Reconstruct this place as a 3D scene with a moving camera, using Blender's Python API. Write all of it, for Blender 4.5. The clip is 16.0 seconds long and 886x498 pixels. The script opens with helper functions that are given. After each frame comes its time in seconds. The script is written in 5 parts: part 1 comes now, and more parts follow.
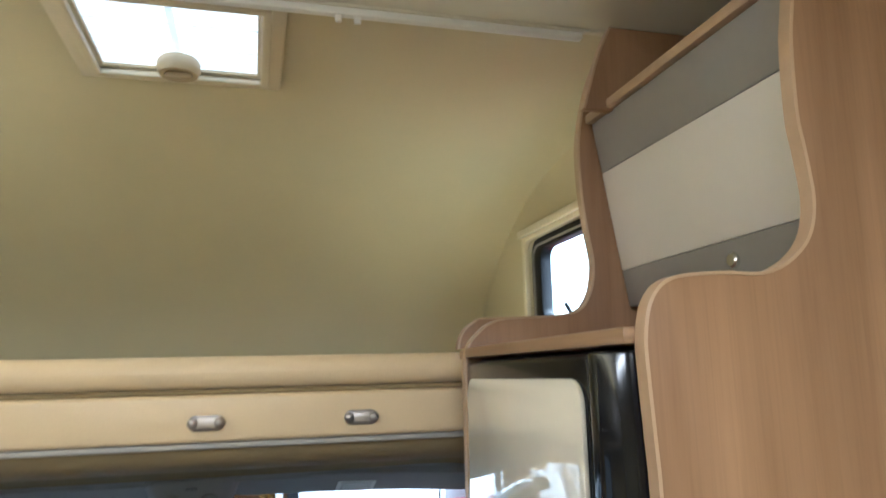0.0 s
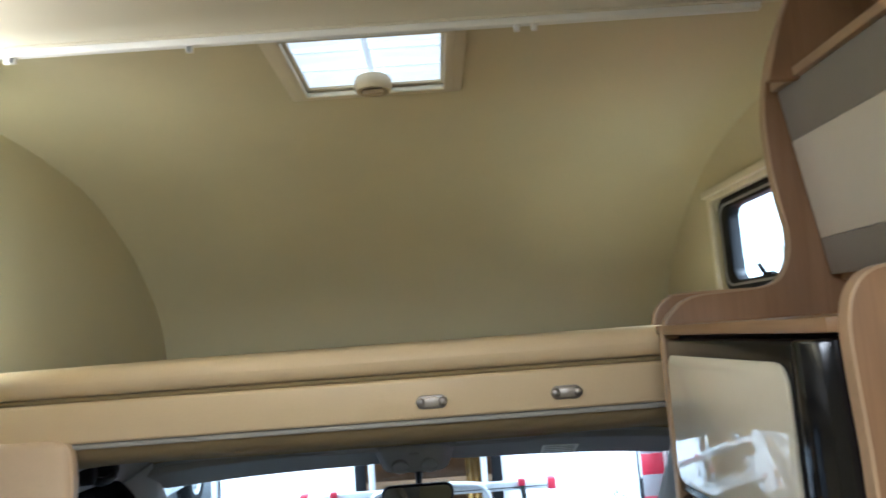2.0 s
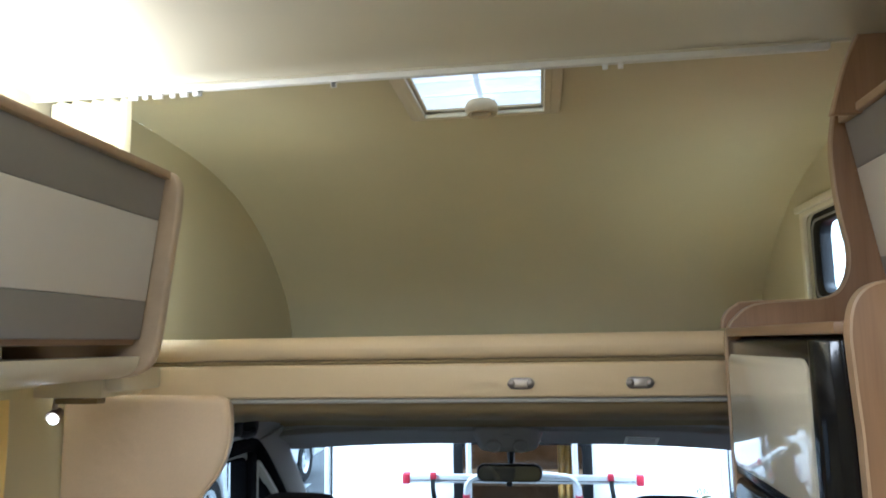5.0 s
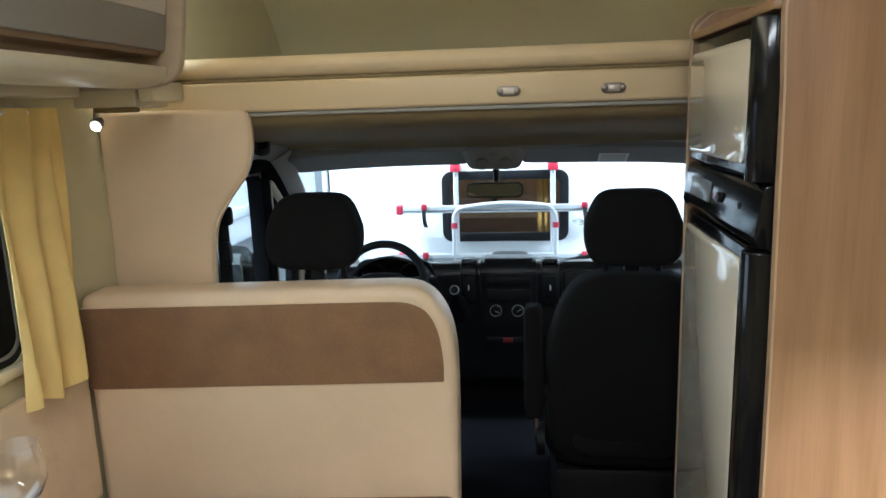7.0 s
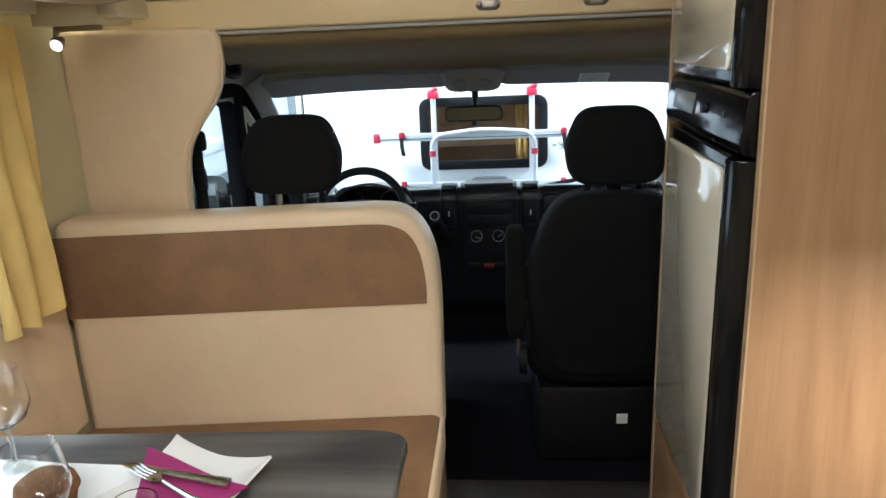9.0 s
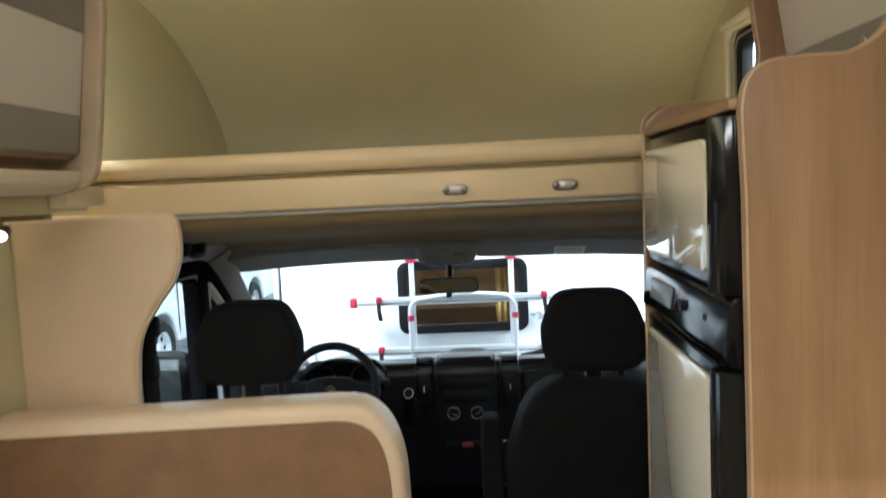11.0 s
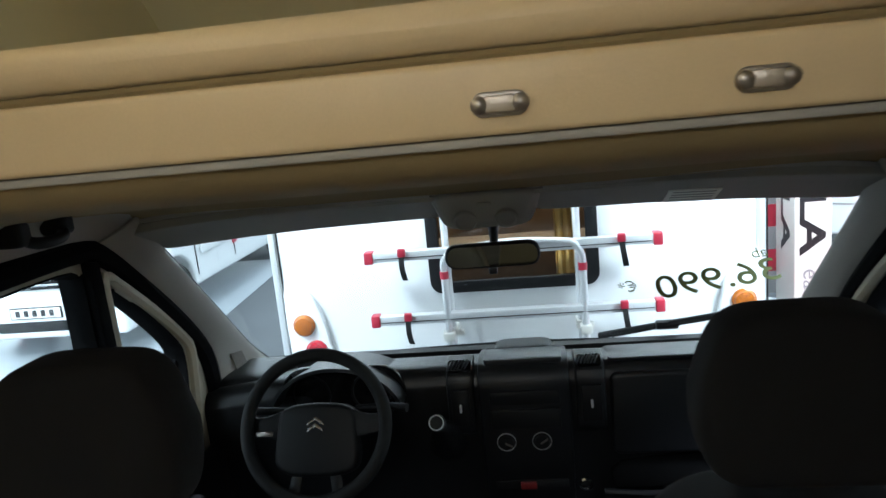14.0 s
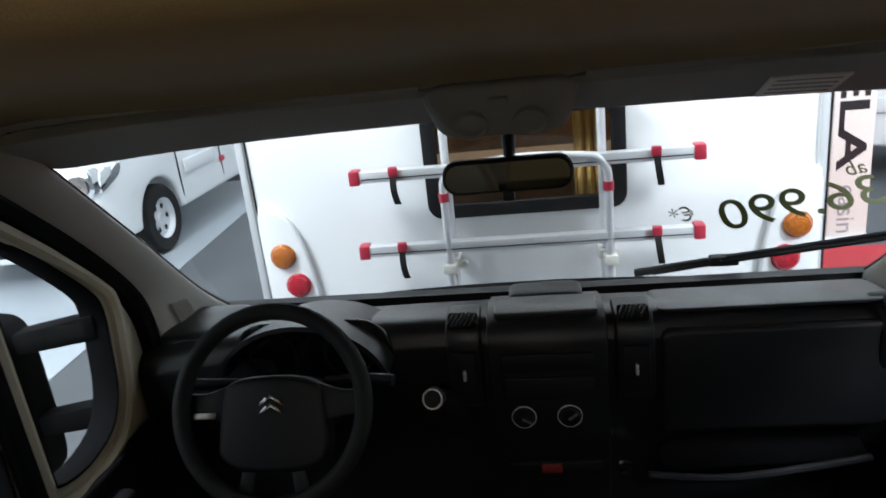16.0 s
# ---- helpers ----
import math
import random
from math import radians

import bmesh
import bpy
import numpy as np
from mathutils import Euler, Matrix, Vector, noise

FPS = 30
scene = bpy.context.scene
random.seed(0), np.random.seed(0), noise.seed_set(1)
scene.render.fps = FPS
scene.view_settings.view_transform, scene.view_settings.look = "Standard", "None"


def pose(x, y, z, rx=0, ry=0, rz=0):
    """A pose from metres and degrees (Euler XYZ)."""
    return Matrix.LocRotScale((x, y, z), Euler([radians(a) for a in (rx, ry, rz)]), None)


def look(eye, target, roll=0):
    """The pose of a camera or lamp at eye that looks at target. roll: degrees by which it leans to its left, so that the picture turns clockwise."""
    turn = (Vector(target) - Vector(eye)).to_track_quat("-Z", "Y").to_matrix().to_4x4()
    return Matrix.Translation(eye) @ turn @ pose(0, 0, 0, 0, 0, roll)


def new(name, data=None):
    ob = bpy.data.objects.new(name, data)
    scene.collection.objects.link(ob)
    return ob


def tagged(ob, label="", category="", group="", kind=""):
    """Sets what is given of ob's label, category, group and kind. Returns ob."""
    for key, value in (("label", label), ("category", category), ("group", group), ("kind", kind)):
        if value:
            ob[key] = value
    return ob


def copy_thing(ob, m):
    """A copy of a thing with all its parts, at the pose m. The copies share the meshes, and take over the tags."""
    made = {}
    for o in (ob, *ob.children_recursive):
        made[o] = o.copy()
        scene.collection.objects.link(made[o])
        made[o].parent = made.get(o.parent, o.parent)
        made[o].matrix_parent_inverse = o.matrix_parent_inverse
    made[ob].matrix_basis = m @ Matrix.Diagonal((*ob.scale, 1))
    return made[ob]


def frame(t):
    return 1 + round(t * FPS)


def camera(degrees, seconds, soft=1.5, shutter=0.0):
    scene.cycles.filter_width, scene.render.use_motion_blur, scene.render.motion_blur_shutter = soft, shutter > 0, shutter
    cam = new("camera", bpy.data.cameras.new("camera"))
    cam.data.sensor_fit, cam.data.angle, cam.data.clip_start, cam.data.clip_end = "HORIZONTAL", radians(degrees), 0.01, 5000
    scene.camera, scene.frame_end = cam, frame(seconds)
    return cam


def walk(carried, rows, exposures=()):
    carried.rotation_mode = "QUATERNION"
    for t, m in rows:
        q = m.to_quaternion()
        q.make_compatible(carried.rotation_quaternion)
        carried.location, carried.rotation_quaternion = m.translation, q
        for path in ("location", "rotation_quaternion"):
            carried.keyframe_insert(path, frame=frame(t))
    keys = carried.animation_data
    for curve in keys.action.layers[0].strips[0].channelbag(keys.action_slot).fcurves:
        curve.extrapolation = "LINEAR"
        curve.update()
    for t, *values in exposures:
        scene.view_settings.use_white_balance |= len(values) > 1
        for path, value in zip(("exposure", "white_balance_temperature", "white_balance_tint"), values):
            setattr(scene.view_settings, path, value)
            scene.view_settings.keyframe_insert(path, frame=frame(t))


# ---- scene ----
cam = camera(63.9, 16.0, shutter=0.5)
PATH = [
    (0, (-0.019, -0.007, 1.553), (0.489, 1.897, 1.895), -1.4),
    (0.5, (-0.004, -0.068, 1.519), (0.38, 1.874, 1.8), -0.4),
    (1, (-0.015, -0.096, 1.519), (0.346, 1.856, 1.762), -1.9),
    (1.5, (-0.054, -0.11, 1.564), (0.229, 1.856, 1.8), -3.7),
    (2, (-0.076, -0.121, 1.602), (-0.046, 1.863, 1.849), -4.1),
    (2.5, (-0.078, -0.125, 1.6), (-0.185, 1.859, 1.83), -1.1),
    (3, (-0.098, -0.191, 1.599), (-0.196, 1.788, 1.874), 0.0),
    (3.2, (-0.103, -0.231, 1.598), (-0.194, 1.737, 1.944), -0.1),
    (5.5, (-0.032, -0.445, 1.551), (-0.41, 1.512, 1.712), 0.1),
    (6, (-0.027, -0.538, 1.481), (-0.49, 1.407, 1.449), 1.0),
    (6.5, (-0.044, -0.577, 1.442), (-0.32, 1.381, 1.144), -0.8),
    (7, (-0.06, -0.609, 1.436), (-0.288, 1.339, 1.046), -1.8),
    (7.5, (-0.078, -0.62, 1.419), (-0.295, 1.317, 0.969), -1.3),
    (8, (-0.082, -0.617, 1.39), (-0.31, 1.291, 0.837), -0.8),
    (8.2, (-0.081, -0.611, 1.388), (-0.299, 1.285, 0.792), -1.5),
    (10.3, (-0.057, -0.584, 1.423), (-0.197, 1.36, 0.974), -2.3),
    (10.5, (-0.056, -0.563, 1.428), (-0.22, 1.387, 1.018), -2.3),
    (11, (-0.027, -0.456, 1.48), (-0.148, 1.533, 1.309), -2.7),
    (11.5, (-0.008, -0.314, 1.575), (-0.221, 1.67, 1.441), -3.4),
    (12, (-0.06, -0.162, 1.599), (-0.261, 1.827, 1.54), -4.7),
    (12.5, (-0.104, -0.01, 1.632), (-0.186, 1.989, 1.613), -4.7),
    (13, (-0.089, 0.161, 1.589), (-0.264, 2.152, 1.517), -4.6),
    (13.5, (-0.028, 0.38, 1.501), (-0.246, 2.339, 1.161), -6.0),
    (14, (-0.072, 0.568, 1.481), (-0.329, 2.51, 1.079), -5.6),
    (14.5, (-0.124, 0.731, 1.434), (-0.294, 2.678, 1.008), -4.1),
    (15, (-0.133, 0.907, 1.415), (-0.431, 2.823, 0.926), -4.9),
    (15.5, (-0.135, 0.993, 1.398), (-0.465, 2.887, 0.848), -6.0),
    (16, (-0.123, 1.033, 1.386), (-0.402, 2.912, 0.761), -6.3),
]
EXPOSURES = [(0.0, 0.50, 5150, 10.5), (0.5, 0.32, 5100, 10), (1.2, 0.16, 5100, 10), (3.0, -0.02, 5300, 11), (5.5, -0.04, 5050, 9.5), (6.5, -0.16, 5350, 9), (8.0, -0.08, 5500, 8.5), (10.5, 0.0, 5800, 9),
             (12.0, 0.0, 5800, 10), (12.5, -0.12, 5750, 9), (13.5, -0.40, 5850, 7.5), (14.5, -0.62, 5900, 8.5), (15.2, -0.92, 6100, 11), (16.0, -1.02, 6350, 16)]
walk(cam, [(t, look(eye, target, roll)) for t, eye, target, roll in PATH], EXPOSURES)

# ---- light ----
world = bpy.data.worlds.new("hall_light")
scene.world = world
world.use_nodes = True
world.node_tree.nodes["Background"].inputs[0].default_value = (0.86, 0.95, 1.0, 1)
world.node_tree.nodes["Background"].inputs[1].default_value = 3.9


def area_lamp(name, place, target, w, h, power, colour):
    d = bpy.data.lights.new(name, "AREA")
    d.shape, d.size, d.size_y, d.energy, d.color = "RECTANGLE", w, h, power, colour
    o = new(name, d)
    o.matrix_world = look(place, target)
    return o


WARM = (1.0, 0.965, 0.90)
# general fill from behind the camera's path, its source is assumed
area_lamp("cabin_fill_light", (-0.15, -0.75, 2.13), (-0.15, -0.70, 0), 0.9, 0.25, 23, WARM)
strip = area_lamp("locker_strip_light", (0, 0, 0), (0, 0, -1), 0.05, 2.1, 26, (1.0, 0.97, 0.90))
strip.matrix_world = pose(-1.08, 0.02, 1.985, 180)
glow = area_lamp("alcove_strip_light", (0, 0, 0), (0, 0, -1), 0.04, 0.30, 6, (1.0, 0.97, 0.86))
glow.matrix_world = look((-1.215, 1.145, 1.80), (-0.85, 2.0, 1.98))
wash = area_lamp("alcove_strip_light", (0, 0, 0), (0, 0, -1), 0.03, 0.16, 2.5, (0.98, 1.0, 0.84))
wash.matrix_world = look((-1.10, 1.30, 1.80), (-1.26, 1.85, 1.78))
# added fill high on the left, brightens the parked motorhome's rear wall
area_lamp("rear_wall_fill", (-3.4, 1.3, 4.6), (-0.4, 3.75, 0.7), 1.2, 1.2, 800, (0.92, 0.97, 1.0))
# unseen fill added inside the parked motorhome, brightens what its rear window shows
area_lamp("rear_window_fill", (-0.19, 4.5, 2.1), (-0.19, 4.5, 0), 0.5, 0.5, 17, (1.0, 0.95, 0.88))
area_lamp("worktop_edge_light", (0.78, 0.15, 0.98), (0.78, 0.22, 0), 0.25, 0.04, 15.0, (1.0, 0.91, 0.80))
# second added fill from the right for the same rear wall
area_lamp("rear_wall_fill", (3.2, 1.0, 3.9), (0.2, 3.75, 0.5), 1.2, 1.2, 740, (0.92, 0.97, 1.0))

# ---- materials ----


def mat(name, colour, rough=0.5, metal=0.0, vary=0.12, scale=6.0, grain=60.0, bump=0.15, stretch=(1, 1, 1), coat=0.0, transmission=0.0,
        emission=0.0, per_object=0.0, depth=0.002, spec=0.5, wrinkle=0.0):
    m = bpy.data.materials.new(name)
    m.use_nodes = True
    nt = m.node_tree
    n, l = nt.nodes, nt.links
    b = n["Principled BSDF"]
    tc = n.new("ShaderNodeTexCoord")
    mp = n.new("ShaderNodeMapping")
    mp.inputs["Scale"].default_value = stretch
    l.new(tc.outputs["Object"], mp.inputs["Vector"])
    big, fine = n.new("ShaderNodeTexNoise"), n.new("ShaderNodeTexNoise")
    big.inputs["Scale"].default_value, big.inputs["Detail"].default_value = scale, 4
    fine.inputs["Scale"].default_value, fine.inputs["Detail"].default_value = grain, 3
    l.new(mp.outputs[0], big.inputs["Vector"])
    l.new(mp.outputs[0], fine.inputs["Vector"])
    add = n.new("ShaderNodeMath")
    add.operation = "MULTIPLY_ADD"
    l.new(fine.outputs[0], add.inputs[0])
    add.inputs[1].default_value = 0.5
    l.new(big.outputs[0], add.inputs[2])
    ramp = n.new("ShaderNodeMapRange")
    ramp.inputs[1].default_value, ramp.inputs[2].default_value = 0.45, 1.05
    ramp.inputs[3].default_value, ramp.inputs[4].default_value = 1 - vary, 1 + vary
    l.new(add.outputs[0], ramp.inputs[0])
    mul = n.new("ShaderNodeVectorMath")
    mul.operation = "SCALE"
    mul.inputs[0].default_value = colour
    value = ramp.outputs[0]
    if per_object:
        oi = n.new("ShaderNodeObjectInfo")
        r2 = n.new("ShaderNodeMapRange")
        r2.inputs[3].default_value, r2.inputs[4].default_value = 1 - per_object, 1 + per_object
        l.new(oi.outputs["Random"], r2.inputs[0])
        mm = n.new("ShaderNodeMath")
        mm.operation = "MULTIPLY"
        l.new(ramp.outputs[0], mm.inputs[0])
        l.new(r2.outputs[0], mm.inputs[1])
        value = mm.outputs[0]
    l.new(value, mul.inputs["Scale"])
    l.new(mul.outputs[0], b.inputs["Base Color"])
    rr = n.new("ShaderNodeMapRange")
    rr.inputs[1].default_value, rr.inputs[2].default_value = 0.3, 0.7
    rr.inputs[3].default_value, rr.inputs[4].default_value = max(rough * 0.9, 0.02), min(rough * 1.1, 1)
    l.new(big.outputs[0], rr.inputs[0])
    l.new(rr.outputs[0], b.inputs["Roughness"])
    b.inputs["Metallic"].default_value = metal
    b.inputs["Specular IOR Level"].default_value = spec
    b.inputs["Coat Weight"].default_value = coat
    b.inputs["Transmission Weight"].default_value = transmission
    if emission:
        b.inputs["Emission Color"].default_value = (*colour, 1)
        b.inputs["Emission Strength"].default_value = emission
    if bump:
        bp = n.new("ShaderNodeBump")
        bp.inputs["Strength"].default_value, bp.inputs["Distance"].default_value = bump, depth
        l.new(fine.outputs[0], bp.inputs["Height"])
        l.new(bp.outputs[0], b.inputs["Normal"])
        if wrinkle:
            fold = n.new("ShaderNodeBump")
            fold.inputs["Strength"].default_value, fold.inputs["Distance"].default_value = 0.5, wrinkle
            l.new(big.outputs[0], fold.inputs["Height"])
            l.new(fold.outputs[0], bp.inputs["Normal"])
    return m


def wood(name, dark, light, along="z", scale=1.0, rough=0.4):
    """Laminate with long irregular grain along one axis."""
    m = mat(name, light, rough, bump=0.1, grain=120)
    n, l = m.node_tree.nodes, m.node_tree.links
    tc, mp = n.new("ShaderNodeTexCoord"), n.new("ShaderNodeMapping")
    s = [9 * scale] * 3
    s["xyz".index(along)] = 0.8 * scale
    mp.inputs["Scale"].default_value = s
    l.new(tc.outputs["Object"], mp.inputs["Vector"])
    a, c = n.new("ShaderNodeTexNoise"), n.new("ShaderNodeTexNoise")
    a.inputs["Scale"].default_value, a.inputs["Detail"].default_value, a.inputs["Distortion"].default_value = 0.8, 6, 1.2
    c.inputs["Scale"].default_value, c.inputs["Detail"].default_value = 5, 6
    l.new(mp.outputs[0], a.inputs["Vector"])
    l.new(mp.outputs[0], c.inputs["Vector"])
    mx = n.new("ShaderNodeMath")
    mx.operation = "MULTIPLY_ADD"
    mx.inputs[1].default_value = 0.28
    l.new(c.outputs[0], mx.inputs[0])
    l.new(a.outputs[0], mx.inputs[2])
    cr = n.new("ShaderNodeValToRGB")
    cr.color_ramp.elements[0].position, cr.color_ramp.elements[0].color = 0.5, (*dark, 1)
    cr.color_ramp.elements[1].position, cr.color_ramp.elements[1].color = 0.88, (*light, 1)
    l.new(mx.outputs[0], cr.inputs[0])
    pores, pm = n.new("ShaderNodeTexNoise"), n.new("ShaderNodeMapping")
    q = [260 * scale] * 3
    q["xyz".index(along)] = 7 * scale
    pm.inputs["Scale"].default_value = q
    pores.inputs["Scale"].default_value, pores.inputs["Detail"].default_value = 1.0, 2
    l.new(tc.outputs["Object"], pm.inputs["Vector"])
    l.new(pm.outputs[0], pores.inputs["Vector"])
    pr = n.new("ShaderNodeMapRange")
    pr.inputs[1].default_value, pr.inputs[2].default_value, pr.inputs[3].default_value, pr.inputs[4].default_value = 0.28, 0.55, 0.93, 1.02
    l.new(pores.outputs[0], pr.inputs[0])
    dk = n.new("ShaderNodeVectorMath")
    dk.operation = "SCALE"
    l.new(cr.outputs[0], dk.inputs[0])
    l.new(pr.outputs[0], dk.inputs["Scale"])
    l.new(dk.outputs[0], n["Principled BSDF"].inputs["Base Color"])
    return m


LINING = mat("olive_cream_wall_lining", (0.60, 0.531, 0.335), 0.68, vary=0.06, scale=2, grain=300, bump=0.12)
CEILING = mat("cream_ceiling_lining", (0.66, 0.60, 0.44), 0.45, vary=0.04, scale=2, grain=300, bump=0.08)
CREAM = mat("cream_leatherette", (0.775, 0.590, 0.395), 0.42, vary=0.06, scale=5, grain=260, bump=0.25, wrinkle=0.02)
BEDCREAM = mat("warm_cream_padded_vinyl", (0.74, 0.575, 0.35), 0.40, vary=0.05, scale=4, grain=240, bump=0.2, wrinkle=0.012)
BROWN = mat("brown_suede", (0.25, 0.135, 0.065), 0.85, vary=0.22, scale=9, grain=180, bump=0.3)
WALNUT = wood("warm_light_walnut_laminate", (0.240, 0.130, 0.060), (0.375, 0.218, 0.112), rough=0.5)
WALNUT_X = wood("warm_walnut_edge", (0.23, 0.132, 0.062), (0.36, 0.222, 0.118), along="y")
EDGE = mat("light_walnut_edge_band", (0.44, 0.30, 0.18), 0.4, vary=0.1, bump=0.05)
GREY = mat("warm_grey_locker_foil", (0.26, 0.24, 0.215), 0.35, vary=0.04, bump=0.03)
IVORY = mat("ivory_gloss_locker_front", (0.68, 0.63, 0.56), 0.32, vary=0.02, bump=0.02)
FRIDGE_IVORY = mat("ivory_fridge_door_gloss", (0.72, 0.67, 0.55), 0.05, vary=0.02, bump=0.0, coat=0.6)
BLACK_GLOSS = mat("black_gloss_plastic", (0.006, 0.006, 0.007), 0.13, vary=0.1, bump=0.0, spec=0.35)
BLACK = mat("black_plastic", (0.0065, 0.0065, 0.0075), 0.5, vary=0.15, grain=400, bump=0.15, spec=0.25)
DASH = mat("charcoal_grained_dash_plastic", (0.0085, 0.009, 0.0105), 0.36, vary=0.18, scale=9, grain=700, bump=0.45, depth=0.001, spec=0.42)
FABRIC = mat("black_woven_seat_fabric", (0.0055, 0.0052, 0.0056), 0.95, vary=0.25, scale=12, grain=900, bump=0.5, spec=0.2)
VISOR = mat("grey_visor_foil", (0.30, 0.29, 0.27), 0.7, vary=0.08, grain=500, bump=0.2)
BOARD = mat("beige_end_board", (0.46, 0.35, 0.235), 0.45, vary=0.1, scale=8, bump=0.05)
DOORTRIM = mat("warm_beige_door_trim", (0.40, 0.36, 0.27), 0.55, vary=0.07, scale=5, grain=500, bump=0.25)
GREYTRIM = mat("warm_grey_cab_trim", (0.38, 0.365, 0.335), 0.6, vary=0.06, grain=500, bump=0.2)
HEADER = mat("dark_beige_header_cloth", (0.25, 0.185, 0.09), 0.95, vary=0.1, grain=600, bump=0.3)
CARPET = mat("black_cab_carpet", (0.0040, 0.0042, 0.006), 0.98, vary=0.4, scale=20, grain=900, bump=0.8, spec=0.15)
FLOOR = wood("dark_oak_floor_vinyl", (0.020, 0.017, 0.015), (0.045, 0.037, 0.032), along="y")
WHITE = mat("white_gelcoat", (0.80, 0.81, 0.82), 0.25, vary=0.02, scale=1.5, grain=30, bump=0, coat=0.2)
WHITE_PLASTIC = mat("white_plastic", (0.78, 0.76, 0.70), 0.35, vary=0.03, bump=0.03)
ALU = mat("anodised_aluminium", (0.76, 0.77, 0.79), 0.38, 0.45, vary=0.04, scale=3, grain=20, bump=0)
DIMGLASS = mat("dark_mirror_glass", (0.10, 0.105, 0.10), 0.03, 1.0, vary=0.02, bump=0)
CHROME = mat("chrome", (0.75, 0.75, 0.76), 0.08, 1.0, vary=0.05, bump=0)
STEEL = mat("brushed_nickel", (0.34, 0.31, 0.285), 0.38, 1.0, vary=0.1, bump=0.05)
NICKEL = mat("pale_satin_nickel", (0.52, 0.47, 0.42), 0.42, 0.8, vary=0.1, bump=0.05)
RED = mat("red_plastic", (0.48, 0.03, 0.06), 0.35, vary=0.1, bump=0.05)
AMBER = mat("amber_lamp_lens", (0.42, 0.11, 0.004), 0.12, vary=0.5, scale=90, grain=160, bump=0.5, coat=0.5, depth=0.003)
REDLENS = mat("red_lamp_lens", (0.40, 0.006, 0.02), 0.12, vary=0.5, scale=90, grain=160, bump=0.5, coat=0.5, depth=0.003)
MATT = mat("matt_black_rubber", (0.0045, 0.0045, 0.005), 0.9, vary=0.2, bump=0.2, spec=0.06)
RUBBER = mat("black_rubber", (0.008, 0.008, 0.008), 0.7, vary=0.2, bump=0.2, spec=0.25)
TABLETOP = wood("grey_brown_slate_wood_top", (0.050, 0.048, 0.047), (0.175, 0.165, 0.155), along="x", rough=0.35)
YELLOW = mat("yellow_curtain_cloth", (0.80, 0.575, 0.205), 0.85, vary=0.1, scale=10, grain=500, bump=0.3)
SHEER = mat("cream_curtain_cloth", (0.80, 0.73, 0.48), 0.85, vary=0.08, scale=10, grain=500, bump=0.3)
HALL = mat("dark_grey_hall_carpet", (0.095, 0.10, 0.108), 0.9, vary=0.3, scale=0.9, grain=220, bump=0.4, depth=0.004)
PALE = mat("pale_grey_hall_tiles", (0.38, 0.41, 0.44), 0.4, vary=0.1, scale=0.7, grain=60, bump=0.05)
# daylight through the skylight dome is put in as emission
DAYLIGHT = mat("sky_glow_pane", (0.86, 0.93, 0.97), 0.3, vary=0.09, scale=9, grain=40, bump=0, emission=0.95)
LED = mat("lit_led", (1.0, 0.95, 0.82), 0.3, bump=0, emission=12)


def clear_glass(name, colour, rough=0.0):
    m = bpy.data.materials.new(name)
    m.use_nodes = True
    n, l = m.node_tree.nodes, m.node_tree.links
    n.remove(n["Principled BSDF"])
    t, g, w, x = n.new("ShaderNodeBsdfTransparent"), n.new("ShaderNodeBsdfGlossy"), n.new("ShaderNodeLayerWeight"), n.new("ShaderNodeMixShader")
    p, f = n.new("ShaderNodeMath"), n.new("ShaderNodeMath")
    p.operation, f.operation = "POWER", "MULTIPLY_ADD"
    t.inputs[0].default_value = (*colour, 1)
    g.inputs["Roughness"].default_value = rough
    w.inputs[0].default_value = 0.5
    p.inputs[1].default_value, f.inputs[1].default_value, f.inputs[2].default_value = 4, 0.6, 0.025
    l.new(w.outputs["Facing"], p.inputs[0])
    l.new(p.outputs[0], f.inputs[0])
    l.new(f.outputs[0], x.inputs[0])
    l.new(t.outputs[0], x.inputs[1])
    l.new(g.outputs[0], x.inputs[2])
    l.new(x.outputs[0], n["Material Output"].inputs[0])
    return m


GLASS = clear_glass("windscreen_glass", (0.95, 0.985, 0.98))
TINTED = clear_glass("tinted_caravan_window", (0.74, 0.71, 0.68), 0.02)

# ---- builders ----
ORIGIN = {}


def thing(name, at, label, category, group="", kind=""):
    o = new(name)
    o.location = at
    o.empty_display_size = 0.1
    ORIGIN[o] = Vector(at)
    return tagged(o, label, category, group, kind)


def finish(name, bm, material, at=(0, 0, 0), smooth=None):
    bmesh.ops.recalc_face_normals(bm, faces=bm.faces[:])
    bmesh.ops.translate(bm, verts=bm.verts[:], vec=-Vector(at))
    me = bpy.data.meshes.new(name)
    bm.to_mesh(me)
    bm.free()
    me.materials.append(material)
    me.polygons.foreach_set("use_smooth", [True] * len(me.polygons))
    me.set_sharp_from_angle(angle=radians(smooth or 38))
    return new(name, me)


def part(name, bm, material, parent, label=""):
    """One mesh under a thing or a part, given in world places."""
    o = finish(name, bm, material, ORIGIN[parent])
    ORIGIN[o] = ORIGIN[parent]
    o.parent = parent
    return tagged(o, label)


def single(name, bm, material, label="", category="", kind="", group=""):
    """A thing of one mesh, given in world places; its origin is at its base."""
    lo = [min(v.co[i] for v in bm.verts) for i in range(3)]
    hi = [max(v.co[i] for v in bm.verts) for i in range(3)]
    at = Vector(((lo[0] + hi[0]) / 2, (lo[1] + hi[1]) / 2, lo[2]))
    o = finish(name, bm, material, at)
    o.location = at
    ORIGIN[o] = at
    return tagged(o, label, category, group, kind)


